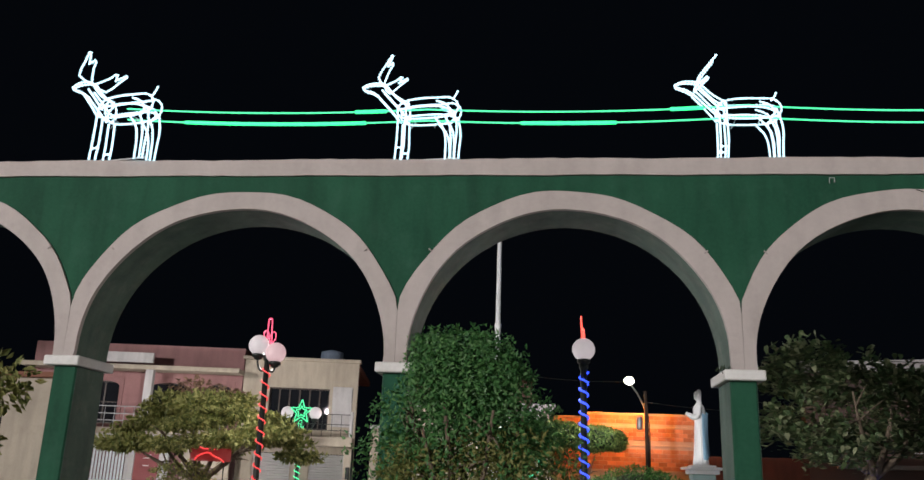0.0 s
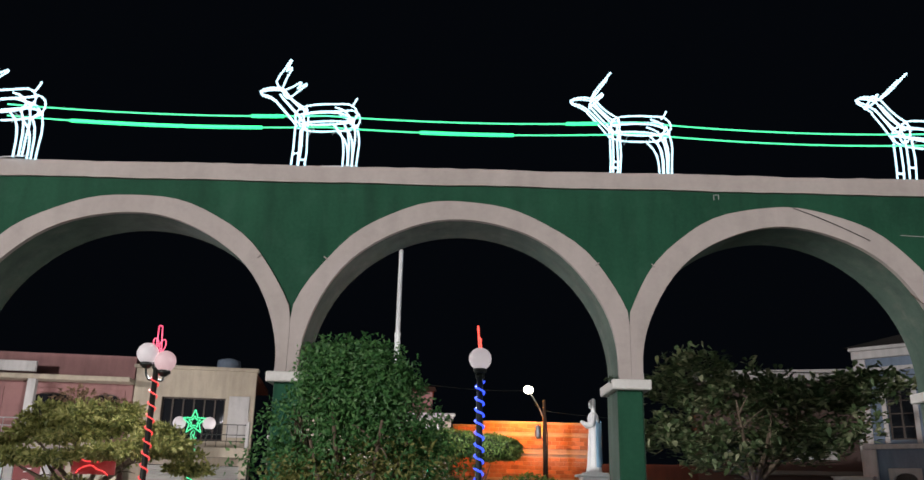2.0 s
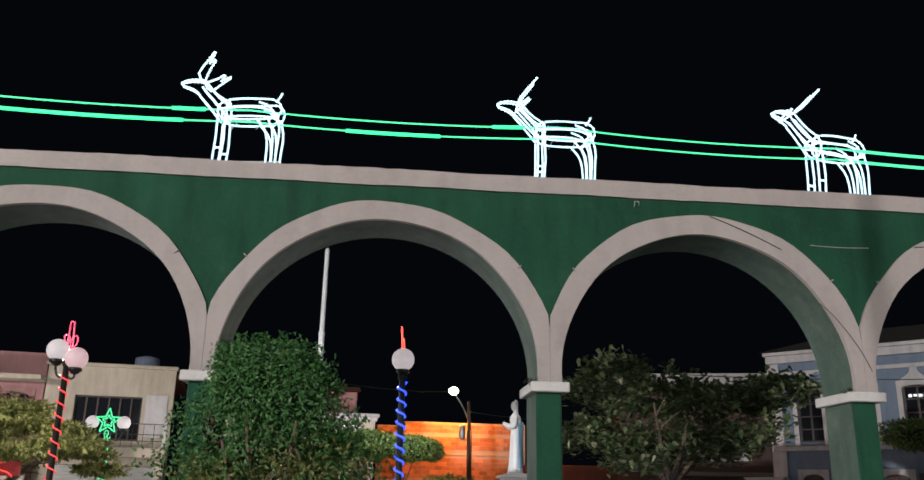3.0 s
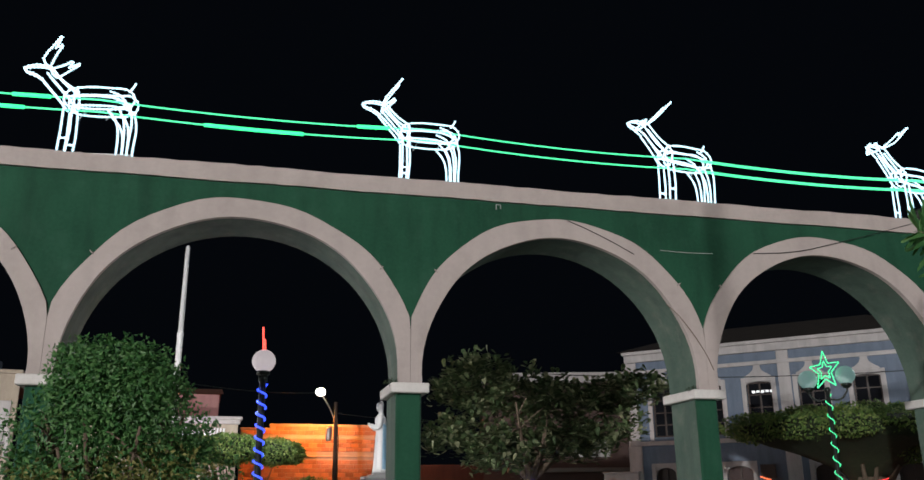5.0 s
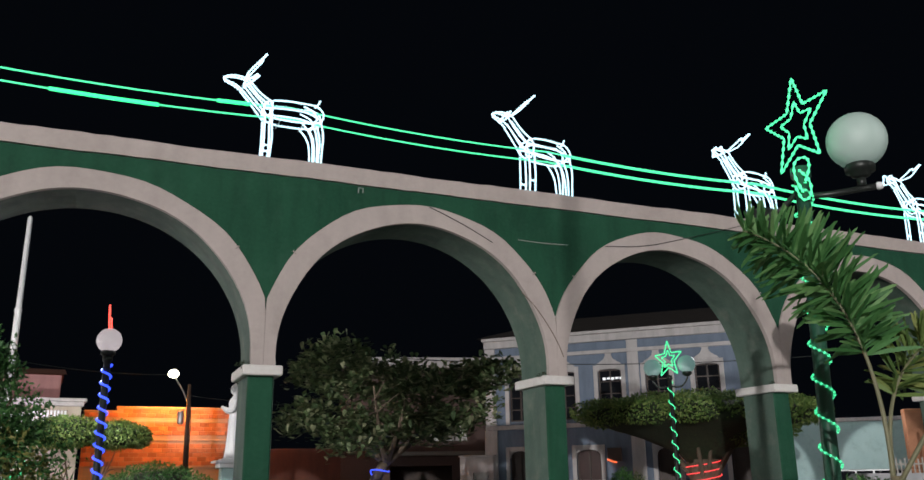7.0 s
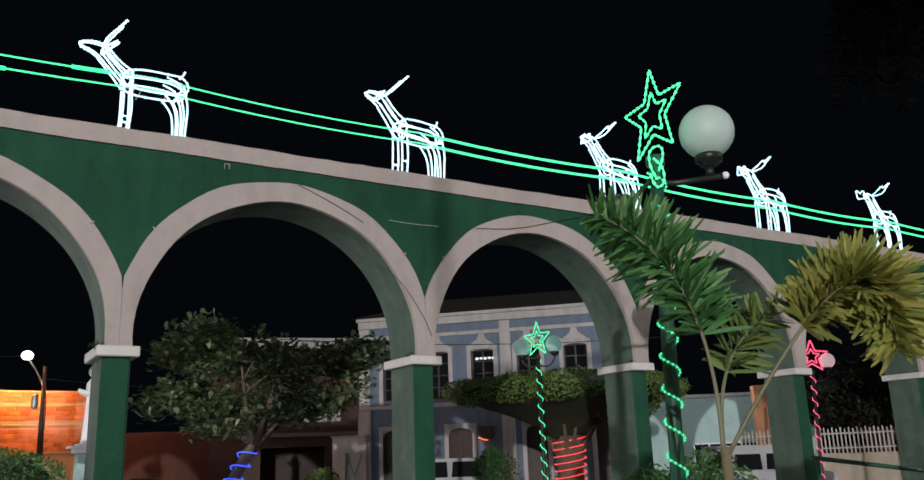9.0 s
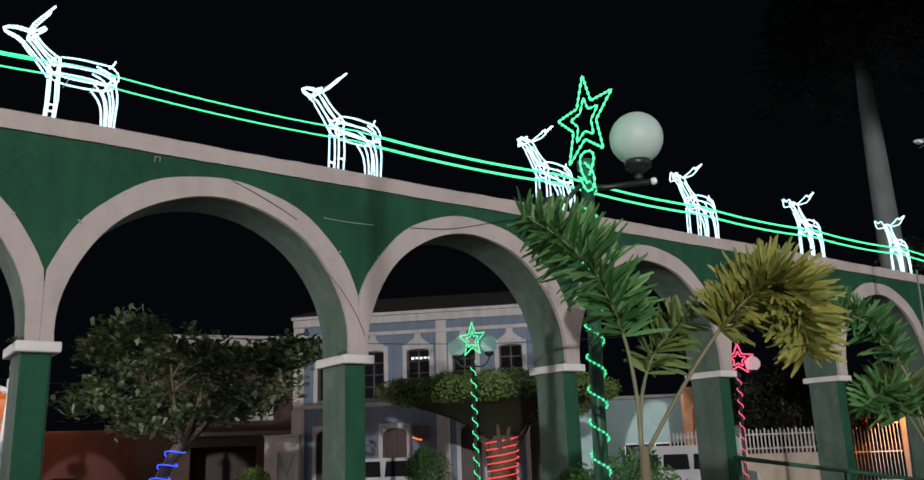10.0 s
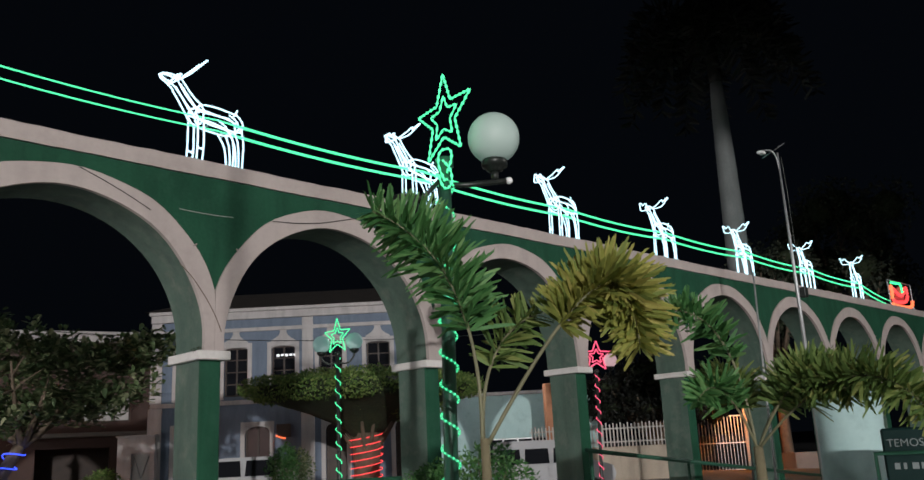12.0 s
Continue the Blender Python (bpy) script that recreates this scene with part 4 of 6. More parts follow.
# dark building line between the brick wall and the blue house
db = thing("dark_house", "unlit brown house with a flat canopy behind the tree", "house", (6.8, 30.2, STREET), -14)
part("wall", wall_mesh(Mesh(), 2.3, 13.5, 0, 7.45, 0, 0.3, [(4.6, 7.6, 0, 2.5), (8.6, 11.8, 0, 2.5), (3.3, 4.8, 3.6, 4.7), (6.4, 8.4, 3.6, 4.7), (9.2, 11.4, 3.6, 4.7)]), BROWN_WALL, db)
m = Mesh()
m.box((-2.6, 0.05, 0), (2.298, 0.25, 3.35), 0.015)
part("side_wall", m, RED_WALL, db, "low dark red plastered side wall")
m = Mesh()
m.box((2.3, 0.3, 0), (2.6, 8, 7.45))
m.box((2.6, 3.0, 0), (13.2, 3.3, 7.45))
part("inner_wall", m, DARK_WOOD, db)
m = Mesh()
m.box((3.4, -1.1, 2.95), (12.6, -0.003, 3.13), 0.02)
part("canopy", m, PAVE, db, "weathered flat canopy")
m = Mesh()
m.box((2.2, -0.25, 7.452), (13.6, 0.35, 7.62), 0.02)
m.box((2.25, -0.12, 7.14), (13.5, -0.002, 7.45), 0.02)
part("coping", m, WHITE_WALL, db, "pale moulded coping band")
# Pale grey panes put these windows' lit look into their colour.
for a, b in ((3.3, 4.8), (6.4, 8.4), (9.2, 11.4)):
    window_unit(db, a, b, 3.6, 4.7, 0, bars=(3, 1), glass=SHUTTER)

# row of houses to the far end: rose house with balcony, then cream house
rh = thing("rose_house", "dusty rose two-storey house with arched balcony openings", "house", (-24.5, 24.3, STREET), 8)
part("wall", wall_mesh(Mesh(), 0, 9.0, 0, 7.1, 0, 0.3, [(2.5, 3.8, 3.7, 5.5), (5.05, 6.65, 3.7, 5.5), (7.45, 8.55, 3.7, 5.5), (1.3, 3.9, 0, 2.5), (4.4, 5.45, 0, 2.35), (7.2, 8.5, 0, 2.3)]), PINK_WALL, rh)
m = Mesh()
m.box((0.3, 1.6, 0), (8.7, 1.8, 6.9))
m.box((0.3, 0.31, 3.3), (8.7, 1.6, 3.45))
part("inner_wall", m, PINK_WALL, rh)
for a, b in ((2.5, 3.8), (5.05, 6.65), (7.45, 8.55)):
    window_unit(rh, a, b, 3.7, 5.5, 0, 0.3, surround=PINK_WALL, bars=(2, 2))
m = Mesh()
m.box((-0.1, -1.0, 5.92), (9.05, -0.003, 6.12), 0.02)
part("eave", m, CREAM_WALL, rh, "cream projecting eave")
m = Mesh()
m.box((-0.1, -1.1, 3.25), (9.05, -0.003, 3.5), 0.02)
part("balcony_slab", m, CREAM_WALL, rh, "cream balcony slab")
m = Mesh()
m.box((2.0, -1.04, 6.2), (5.4, -0.90, 6.62), 0.01)
m.box((5.14, -1.0, 3.502), (5.46, -0.7, 5.918), 0.01)
part("balcony_column", m, WHITE_WALL, rh, "white balcony column and fascia")
for i in range(22):
    m = Mesh()
    m.tube([(0.1 + 0.4 * i, -1.02, 3.5), (0.1 + 0.4 * i, -1.02, 4.35)], 0.014, 5)
    part("baluster", m, STEEL, rh)
m = Mesh()
for z in (3.78, 4.06, 4.36):
    m.tube([(0, -1.02, z), (8.9, -1.02, z)], 0.02, 6)
part("balcony_rail", m, STEEL, rh, "horizontal steel balcony rails")
m = Mesh()
m.box((-0.1, -1.0, 2.88), (9.05, -0.70, 3.247), 0.01)
part("lintel", m, WHITE_WALL, rh, "white lintel under the balcony")
for xa, xb in ((0.6, 0.95), (4.78, 5.13), (6.15, 6.50)):
    m = Mesh()
    m.box((xa, -0.97, 0.0), (xb, -0.70, 2.879), 0.01)
    part("pier", m, WHITE_WALL, rh, "white ground floor pier")
for i in range(28):
    m = Mesh()
    m.box((0.99 + 0.135 * i, -0.90, 0.03), (1.065 + 0.135 * i, -0.86, 2.86))
    part("gate_bar", m, WHITE_METAL, rh)
m = Mesh()
for z in (0.1, 1.35, 2.7):
    m.box((0.952, -0.858, z), (4.778, -0.82, z + 0.06))
part("gate_rail", m, WHITE_METAL, rh)
m = Mesh()
m.box((5.132, -0.88, 0), (6.148, -0.82, 2.878))
part("door", m, ROSE_DOOR, rh, "closed rose-painted door")
m = Mesh()
for x, z in ((5.55, 2.42), (5.50, 2.30), (5.50, 2.0)):
    m.box((x, -0.895, z), (x + 0.24, -0.881, z + 0.035))
part("notice", m, WHITE_METAL, rh, "small pale notices on the door")
m = Mesh()
m.box((7.05, -0.92, 0.0), (9.0, -0.74, 2.879), 0.01)
part("shopfront_wall", m, CREAM_WALL, rh, "cream wall beside the recessed entry")
m = Mesh()
m.box((7.2, 0.12, 0), (8.5, 0.17, 2.3))
part("side_door", m, CREAM_WALL, rh)
m = Mesh()
m.box((0, 0.3, 6.9), (9.0, 7.0, 7.1))
part("roof", m, TILE_ROOF, rh)

ch = thing("cream_house", "cream two-storey house with a long balcony and shutters", "house", (-15.55, 25.6, STREET), 8)
part("wall", wall_mesh(Mesh(), 0, 4.95, 0, 6.65, 0, 0.3, [(1.15, 3.75, 3.75, 5.5), (0.7, 2.3, 0, 2.75), (3.1, 4.55, 0, 2.75)]), CREAM_WALL, ch)
window_unit(ch, 1.15, 3.75, 3.75, 5.5, 0, bars=(6, 1))
m = Mesh()
m.box((-0.05, -1.0, 3.05), (4.95, -0.003, 3.45), 0.02)
part("balcony_slab", m, CREAM_WALL, ch)
m = Mesh()
m.box((-0.1, -0.12, 6.652), (5.02, 0.35, 6.80), 0.02)
part("coping", m, CREAM_WALL, ch)
m = Mesh()
m.box((3.9, -0.05, 3.9), (4.75, -0.003, 5.6), 0.01)
m.box((4.8, -1.0, 3.452), (4.93, -0.7, 4.5), 0.01)
part("plaster_panel", m, WHITE_WALL, ch, "pale plaster panel")
for a in (0.7, 3.0):
    m = Mesh()
    fold = [(0.06 + (0.0, 0.03)[i % 2], 0.02 + (i // 2) * 0.105 + (0.0, 0.085)[i % 2]) for i in range(52)]
    for (ya, za), (yb, zb) in zip(fold, fold[1:]):
        m.face([(a, ya, za), (a + 1.6, ya, za), (a + 1.6, yb, zb), (a, yb, zb)])
    part("roller_shutter", m, SHUTTER, ch, "closed grey slatted roller shutter")
for i in range(13):
    m = Mesh()
    m.tube([(0.05 + 0.4 * i, -0.96, 3.45), (0.05 + 0.4 * i, -0.96, 4.35)], 0.012, 5)
    part("baluster", m, METAL_DARK, ch)
m = Mesh()
for z in (3.7, 3.95, 4.36):
    m.tube([(0, -0.96, z), (4.9, -0.96, z)], 0.016, 6)
part("balcony_rail", m, METAL_DARK, ch, "thin dark balcony rails")
m = Mesh()
m.box((4.66, -0.10, 1.75), (4.82, -0.003, 2.25), 0.02)
part("wall_lamp", m, METAL_DARK, ch, "dark box wall lantern")
m = Mesh()
m.tube([(4.91, -0.06, 0), (4.91, -0.06, 3.0)], 0.04, 8)
part("downpipe", m, METAL_DARK, ch)
m = Mesh()
m.box((0, 0.3, 6.4), (4.95, 7, 6.64))
part("roof", m, TILE_ROOF, ch)
m = Mesh()
m.lathe([(0.42, 0), (0.48, 0.1), (0.52, 0.6), (0.50, 0.75), (0.15, 0.85), (0.02, 0.86)], n=18)
tank = solid("water_tank", m, BLUE_WALL, "small round water tank on the cream roof", "water tank")
tank.matrix_basis = pose(-12.4, 28.2, STREET + 6.64)

# low cream house past the end pillar, and a narrow white wall beside the cream house
lh = thing("low_cream_house", "low cream house with a brown shuttered window", "house", (-26.0, 14.0, STREET), 0)
part("wall", wall_mesh(Mesh(), 0, 9.45, 0, 4.4, 0, 0.3, [(6.1, 7.45, 2.55, 3.45)]), CREAM_WALL, lh)
m = Mesh()
m.box((-0.1, -0.25, 4.402), (9.5, 0.4, 4.56), 0.02)
part("roof", m, TILE_ROOF, lh)
window_unit(lh, 6.1, 7.45, 2.55, 3.45, 0, frame_mat=DARK_WOOD, bars=(2, 4))
nh = thing("narrow_house", "narrow plastered house front with a dark doorway", "house", (-10.0, 26.6, STREET), 6)
part("wall", wall_mesh(Mesh(), 0, 5.0, 0, 3.9, 0, 0.3, [(0.75, 1.5, 0, 2.5), (2.6, 3.6, 0.9, 2.4)]), CREAM_WALL, nh)
m = Mesh()
m.box((-0.05, -0.2, 3.902), (5.05, 5, 4.05), 0.02)
m.box((0.3, 1.0, 0), (4.7, 1.2, 3.8))
part("roof", m, WHITE_WALL, nh)

# house with a ribbed white gallery wall and a pink upper part
gh = thing("gallery_house", "house with ribbed white gallery and pink upper wall", "house", (-8.2, 24.6, STREET), 4)
part("wall", wall_mesh(Mesh(), 0, 5.95, 0, 4.85, 0, 0.3, [(3.6, 5.5, 3.6, 4.55)]), CREAM_WALL, gh)
m = Mesh()
m.box((0, 0.9, 4.98), (5.2, 4.0, 5.95), 0.02)
part("upper_wall", m, PINK_WALL, gh, "set-back dusty pink upper wall")
m = Mesh()
m.face([(-0.2, 0.7, 5.952), (5.35, 0.7, 5.952), (5.35, 2.5, 6.35), (-0.2, 2.5, 6.35)])
m.face([(5.35, 4.2, 5.952), (-0.2, 4.2, 5.952), (-0.2, 2.5, 6.35), (5.35, 2.5, 6.35)])
part("roof", m, TILE_ROOF, gh)
m = Mesh()
m.box((-0.1, -0.3, 4.852), (6.1, 0.5, 4.98), 0.02)
m.box((-0.1, -0.18, 4.70), (6.02, -0.003, 4.85), 0.01)
part("eave", m, WHITE_WALL, gh, "white eave board")
for i in range(16):
    m = Mesh()
    m.box((3.62 + 0.118 * i, 0.08, 3.6), (3.69 + 0.118 * i, 0.14, 4.55))
    part("slat", m, WHITE_METAL, gh)
m = Mesh()
m.box((3.5, 0.2, 3.5), (5.6, 0.28, 4.6))
part("gallery_back", m, CREAM_WALL, gh)

# brick wall under the sodium lamp: backing, then courses of single bricks
BW = (-2.2, 31.8, STREET)
bw = thing("brick_wall", "bare brick boundary wall lit orange by the street lamp", "brick wall", BW, 3)
TOPS = ((0.0, 1.35, 5.02), (1.35, 7.3, 5.22))
m = Mesh()
for xa, xb, h in TOPS:
    m.box((xa, 0.02, 0), (xb, 0.2, h))
part("mortar", m, MORTAR, bw)
m = Mesh()
for xa, xb, h in TOPS:
    m.box((xa - 0.03, -0.03, h), (xb + 0.0, 0.23, h + 0.09), 0.01)
for z in (1.3, 2.55, 3.75, 4.6):
    m.box((1.36, -0.012, z), (7.3, 0.03, z + 0.10), 0.01)
part("coping", m, MORTAR, bw, "rough cement coping and courses")

# ---- street lamp, flagpole, statue ----
slamp = thing("street_lamp", "lit street lamp on a dark utility pole with a bracket", "street lamp", (2.04, 29.4, STREET))
m = Mesh()
m.tube([(0, 0, 0), (-0.02, 0, 3), (-0.06, 0, 6.1)], [0.12, 0.10, 0.075], 10)
m.tube(smooth_line([(0.10, -0.06, 2.4), (0.07, -0.09, 3.4), (0.10, -0.08, 4.3), (0.02, -0.09, 5.2), (-0.06, -0.06, 5.9)], 2), 0.025, 6)
part("pole", m, WOOD_POLE, slamp)
m = Mesh()
m.tube(smooth_line([(-0.05, 0, 5.2), (-0.30, 0.4, 5.9), (-0.58, 0.8, 6.4), (-0.70, 0.9, 6.6)], 2), 0.035, 7)
part("bracket", m, STEEL, slamp)
m = Mesh()
m.ball((-0.70, 0.93, 6.66), 0.24, 18, 0.8)
part("lamp_bulb", m, BULB, slamp, "glaring white lamp bowl")
m = Mesh()
m.lathe([(0.10, 0), (0.14, 0.1), (0.14, 0.5), (0.10, 0.6)], (-0.35, -0.1, 4.35), 10)
part("transformer", m, STEEL, slamp, "small grey canister on the pole")
m = Mesh()
m.tube(bezier((-0.75, -0.2, 6.5), (-4.5, -1.0, 6.2), (-9.0, -3.0, 6.9), 20), 0.018, 5)
m.tube(bezier((0, 0, 5.6), (6, 1.0, 5.0), (13, 2.0, 5.7), 20), 0.014, 5)
part("overhead_wire", m, METAL_DARK, slamp)

fp = thing("flagpole", "tall white jointed steel flagpole", "flagpole", (-3.67, 12.0, 0))
m = Mesh()
m.lathe([(0.10, 0), (0.10, 3.0), (0.078, 3.05), (0.075, 5.5), (0.085, 5.52), (0.085, 5.6), (0.066, 5.62), (0.058, 7.85), (0.02, 7.9)], n=14)
part("pole", m, WHITE_METAL, fp)
m = Mesh()
m.lathe([(0.45, 0), (0.45, 0.25), (0.35, 0.3), (0.2, 0.32)], n=18)
part("base", m, PAVE, fp)

# robed figure: pleated gown, mantle over one shoulder, sleeves with the forearms held forward, long hair
st = Mesh()
gown = [(0.27, 0), (0.285, 0.03), (0.255, 0.16), (0.235, 0.40), (0.215, 0.70), (0.195, 0.95), (0.19, 1.05), (0.205, 1.18), (0.215, 1.30), (0.195, 1.38), (0.13, 1.44), (0.075, 1.48), (0.062, 1.54)]
st.lathe(gown, n=40)
for i, v in enumerate(st.v):
    a = math.atan2(v[1], v[0])
    pleat = max(0.0, min(1.0, (1.15 - v[2]) / 0.5))
    fold = 1 + pleat * (0.055 * math.sin(11 * a + 1.5 * v[2]) + 0.03 * math.sin(23 * a))
    st.v[i] = (v[0] * 0.88 * fold + 0.02 * math.sin(2.2 * v[2]), v[1] * 0.74 * fold, v[2])
mantle_first = len(st.f)
k = len(st.v)
rows_, steps = 14, 16
for i in range(rows_ + 1):
    z = 1.24 - 1.02 * i / rows_
    wide = 0.245 - 0.02 * math.sin(3 * z) + 0.035 * i / rows_
    for j in range(steps + 1):
        a = radians(-84 + 140 * j / steps)
        fold = 1 + 0.05 * math.sin(5 * a + 2.4 * z) + 0.025 * math.sin(14 * a)
        st.v.append((0.025 + wide * 0.93 * fold * math.cos(a), wide * 0.80 * fold * math.sin(a), z + 0.05 * math.sin(2 * a) + (0.16 * (j / steps - 0.5) if i == rows_ else 0)))
for i in range(rows_):
    for j in range(steps):
        q = k + i * (steps + 1) + j
        st.f.append((q, q + steps + 1, q + steps + 2, q + 1))
        st.smooth.append(True)
mantle_last = len(st.f)
for s in (-1, 1):
    arm = smooth_line([(0.0, 0.17 * s, 1.38), (-0.05, 0.21 * s, 1.14), (-0.20, 0.15 * s, 1.13), (-0.35, 0.06 * s, 1.20)], 2)
    st.tube(arm, [0.058 + 0.022 * math.sin(math.pi * i / (len(arm) - 1)) - 0.022 * i / (len(arm) - 1) for i in range(len(arm))], 10)
    st.ball((-0.375, 0.055 * s, 1.215), 0.042, 10)
st.ball((-0.055, 0, 1.65), 0.092, 18, 1.30)
hair = len(st.v)
st.lathe([(0.05, 1.40), (0.095, 1.46), (0.086, 1.56), (0.098, 1.68), (0.088, 1.76), (0.05, 1.80), (0.01, 1.81)], (0.01, 0, 0), 18)
st.v[hair:] = [(x * 0.95 + (0.02 if x < 0 else 0), y, z) for x, y, z in st.v[hair:]]
st.box((-0.22, -0.2, -0.001), (0.24, 0.2, 0.02), 0.005)
statue = solid("statue", st, STONE, "white robed stone statue with a pale blue mantle on a pedestal", "statue")
statue.data.materials.append(STONE_BLUE)
for poly in statue.data.polygons[mantle_first:mantle_last]:
    poly.material_index = 1
statue.matrix_basis = pose(1.45, 12.0, 2.14) @ Matrix.Diagonal((0.78, 0.8, 1.03, 1))
pd = thing("pedestal", "stepped white and green statue pedestal", "pedestal", (1.47, 12.0, 0))
m = Mesh()
m.box((-0.28, -0.28, 0), (0.28, 0.28, 1.92), 0.02)
part("shaft", m, AQUA_WALL, pd, "pale green shaft")
m = Mesh()
m.box((-0.46, -0.46, 2.028), (0.46, 0.46, 2.092), 0.012)
part("cornice", m, STONE, pd, "white moulded cap")
for a_, z0_, z1_, name in ((0.36, 1.922, 2.028, "neck_moulding"), (0.30, 2.092, 2.14, "plinth"), (0.5, 0.0, 0.3, "step")):
    part(name, Mesh().box((-a_, -a_, z0_), (a_, a_, z1_), 0.012), STONE, pd)

# ---- trees and shrubs of the square ----


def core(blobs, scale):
    """Lumpy filler for a clipped crown's twig mass; drawn dark for the shade inside."""
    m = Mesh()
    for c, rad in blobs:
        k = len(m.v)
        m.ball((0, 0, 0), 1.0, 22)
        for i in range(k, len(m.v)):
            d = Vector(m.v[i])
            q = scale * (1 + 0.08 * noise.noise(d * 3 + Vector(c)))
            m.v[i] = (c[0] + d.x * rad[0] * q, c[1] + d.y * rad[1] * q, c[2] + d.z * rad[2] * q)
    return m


def tree(name, label, place, trunk_args, blobs, leaves, size, leaf_mat, seed, category="tree", dense=0.0, inner=None, **kw):
    t = thing(name, label, category, place)
    part("trunk", limbs(Mesh(), (0, 0, 0), *trunk_args), BARK, t)
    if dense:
        part("inner_growth", core(inner or blobs, dense), TWIGS, t, "dark filler for the shaded inner twigs and leaves")
    part("crown", foliage(Mesh(), blobs, leaves, size, seed, **kw), leaf_mat, t)
    return t


ficus = thing("topiary_tree", "rounded green ficus topiary, thin and twiggy low down", "tree", (-3.0, -2.0, 0))
part("trunk", limbs(Mesh(), (0, 0, 0), 2.6, 0.75, 0.09, 11, 11, 0.85, 0.3, (0, 0), 6), BARK, ficus)
skin = [((0.0, 0, 1.55), (1.03, 0.9, 0.80)), ((-0.04, 0, 2.10), (0.80, 0.72, 0.60)), ((-0.06, 0, 2.52), (0.52, 0.48, 0.45)), ((-0.34, 0.05, 2.68), (0.30, 0.28, 0.30)), ((0.18, 0, 2.52), (0.42, 0.42, 0.40)), ((-0.62, 0.0, 1.45), (0.50, 0.5, 0.62)), ((0.62, 0, 1.75), (0.42, 0.45, 0.40))]
crown = foliage(Mesh(), skin, 38000, 0.055, 21, shell=0.55, ragged=0.34, lay=0.45)
r = random.Random(22)
keep_ = [q for q in range(0, len(crown.f), 2) if r.random() < 0.12 + 0.88 * max(0.0, min(1.0, (crown.v[crown.f[q][0]][2] - 1.65 + 0.5 * noise.noise(Vector(crown.v[crown.f[q][0]]) * 2.2)) / 0.55))]
crown.f = [f_ for q in keep_ for f_ in crown.f[q:q + 2]]
crown.smooth = [False] * len(crown.f)
part("crown", crown, LEAF_TOPIARY, ficus)
# Yellower leaves put the crown's low highlights into the leaf colour.
young = foliage(Mesh(), [((0.1, -0.1, 1.45), (0.90, 0.85, 0.45)), ((-0.45, 0.0, 1.65), (0.40, 0.7, 0.25)), ((0.35, -0.2, 1.80), (0.5, 0.6, 0.25))], 5200, 0.055, 23, shell=0.8, ragged=0.3)
part("young_leaves", young, LEAF_YELLOW, ficus, "paler yellow-green leaves for the low highlights")
r = random.Random(77)
blobs = []
for i in range(52):
    a, q = r.uniform(0, 6.28), math.sqrt(r.random())
    blobs.append(((math.cos(a) * q * 2.15, math.sin(a) * q * 1.8, 3.15 - 0.95 * q * q + r.uniform(-0.42, 0.10)), (0.46, 0.46, r.uniform(0.05, 0.11))))
flame = tree("spreading_tree", "spreading flame tree with sparse yellow-green leaf layers", (-9.7, 8.0, 0), (2.9, 1.5, 0.12, 12, 9, 0.85, 0.5), blobs, 12500, 0.135, LEAF_YELLOW, 31, shell=0.9, droop=0.05, ragged=0.5)
flame_top = foliage(Mesh(), [((-0.2, -0.3, 3.32), (0.5, 0.45, 0.16)), ((0.25, 0.1, 3.22), (0.5, 0.5, 0.10)), ((-0.5, 0.2, 3.18), (0.4, 0.4, 0.1))], 420, 0.12, 35, shell=0.9)
tagged(part("dry_foliage", flame_top, LEAF_DRY, flame, "dry brownish pods and leaves"), kind="stuff")
r = random.Random(5)
almond = thing("almond_tree", "broad dark almond tree with large leaves in tiers", "tree", (3.45, 9.0, 0))
part("trunk", limbs(Mesh(), (0, 0, 0), 4.1, 1.7, 0.14, 13, 8, 0.9, 0.5, (1.05, 0), 4), BARK, almond)
crown = Mesh()
for dx, lobe_z, rx, rz, tufts in ((-1.5, 4.15, 0.95, 0.65, 98), (-0.5, 3.9, 0.9, 0.55, 80), (0.5, 3.6, 0.9, 0.45, 68), (1.6, 3.85, 1.0, 0.4, 84), (2.2, 3.95, 0.5, 0.25, 24),
                                  (-1.75, 2.95, 1.0, 0.5, 78), (-0.5, 2.75, 1.0, 0.5, 78), (0.7, 2.8, 1.0, 0.45, 72), (1.6, 3.05, 0.8, 0.35, 44), (-1.1, 2.25, 0.8, 0.3, 30)):
    for i in range(tufts):
        d = rand_dir(r) * r.random() ** 0.3
        c = Vector((1.30 + dx + d.x * rx, d.y * 1.8 - 0.25 * dx, lobe_z + d.z * rz))
        for j in range(r.randint(13, 20)):
            d = rand_dir(r)
            d = Vector((d.x, d.y, abs(d.z) * 0.7 - 0.25)).normalized()
            side = d.cross(Vector((0, 0, 1)) + rand_dir(r) * 0.4).normalized()
            p = c + rand_dir(r) * r.uniform(0, 0.26)
            crown.broad_leaf(p, d, side, 0.19 * r.uniform(0.7, 1.25), 0.105 * r.uniform(0.8, 1.2))
part("crown", crown, LEAF_DARK, almond)
tr = thing("trunk_light", "blue rope light wound round the almond tree trunk", "rope light", (3.45, 9.0, 0))
m = Mesh()
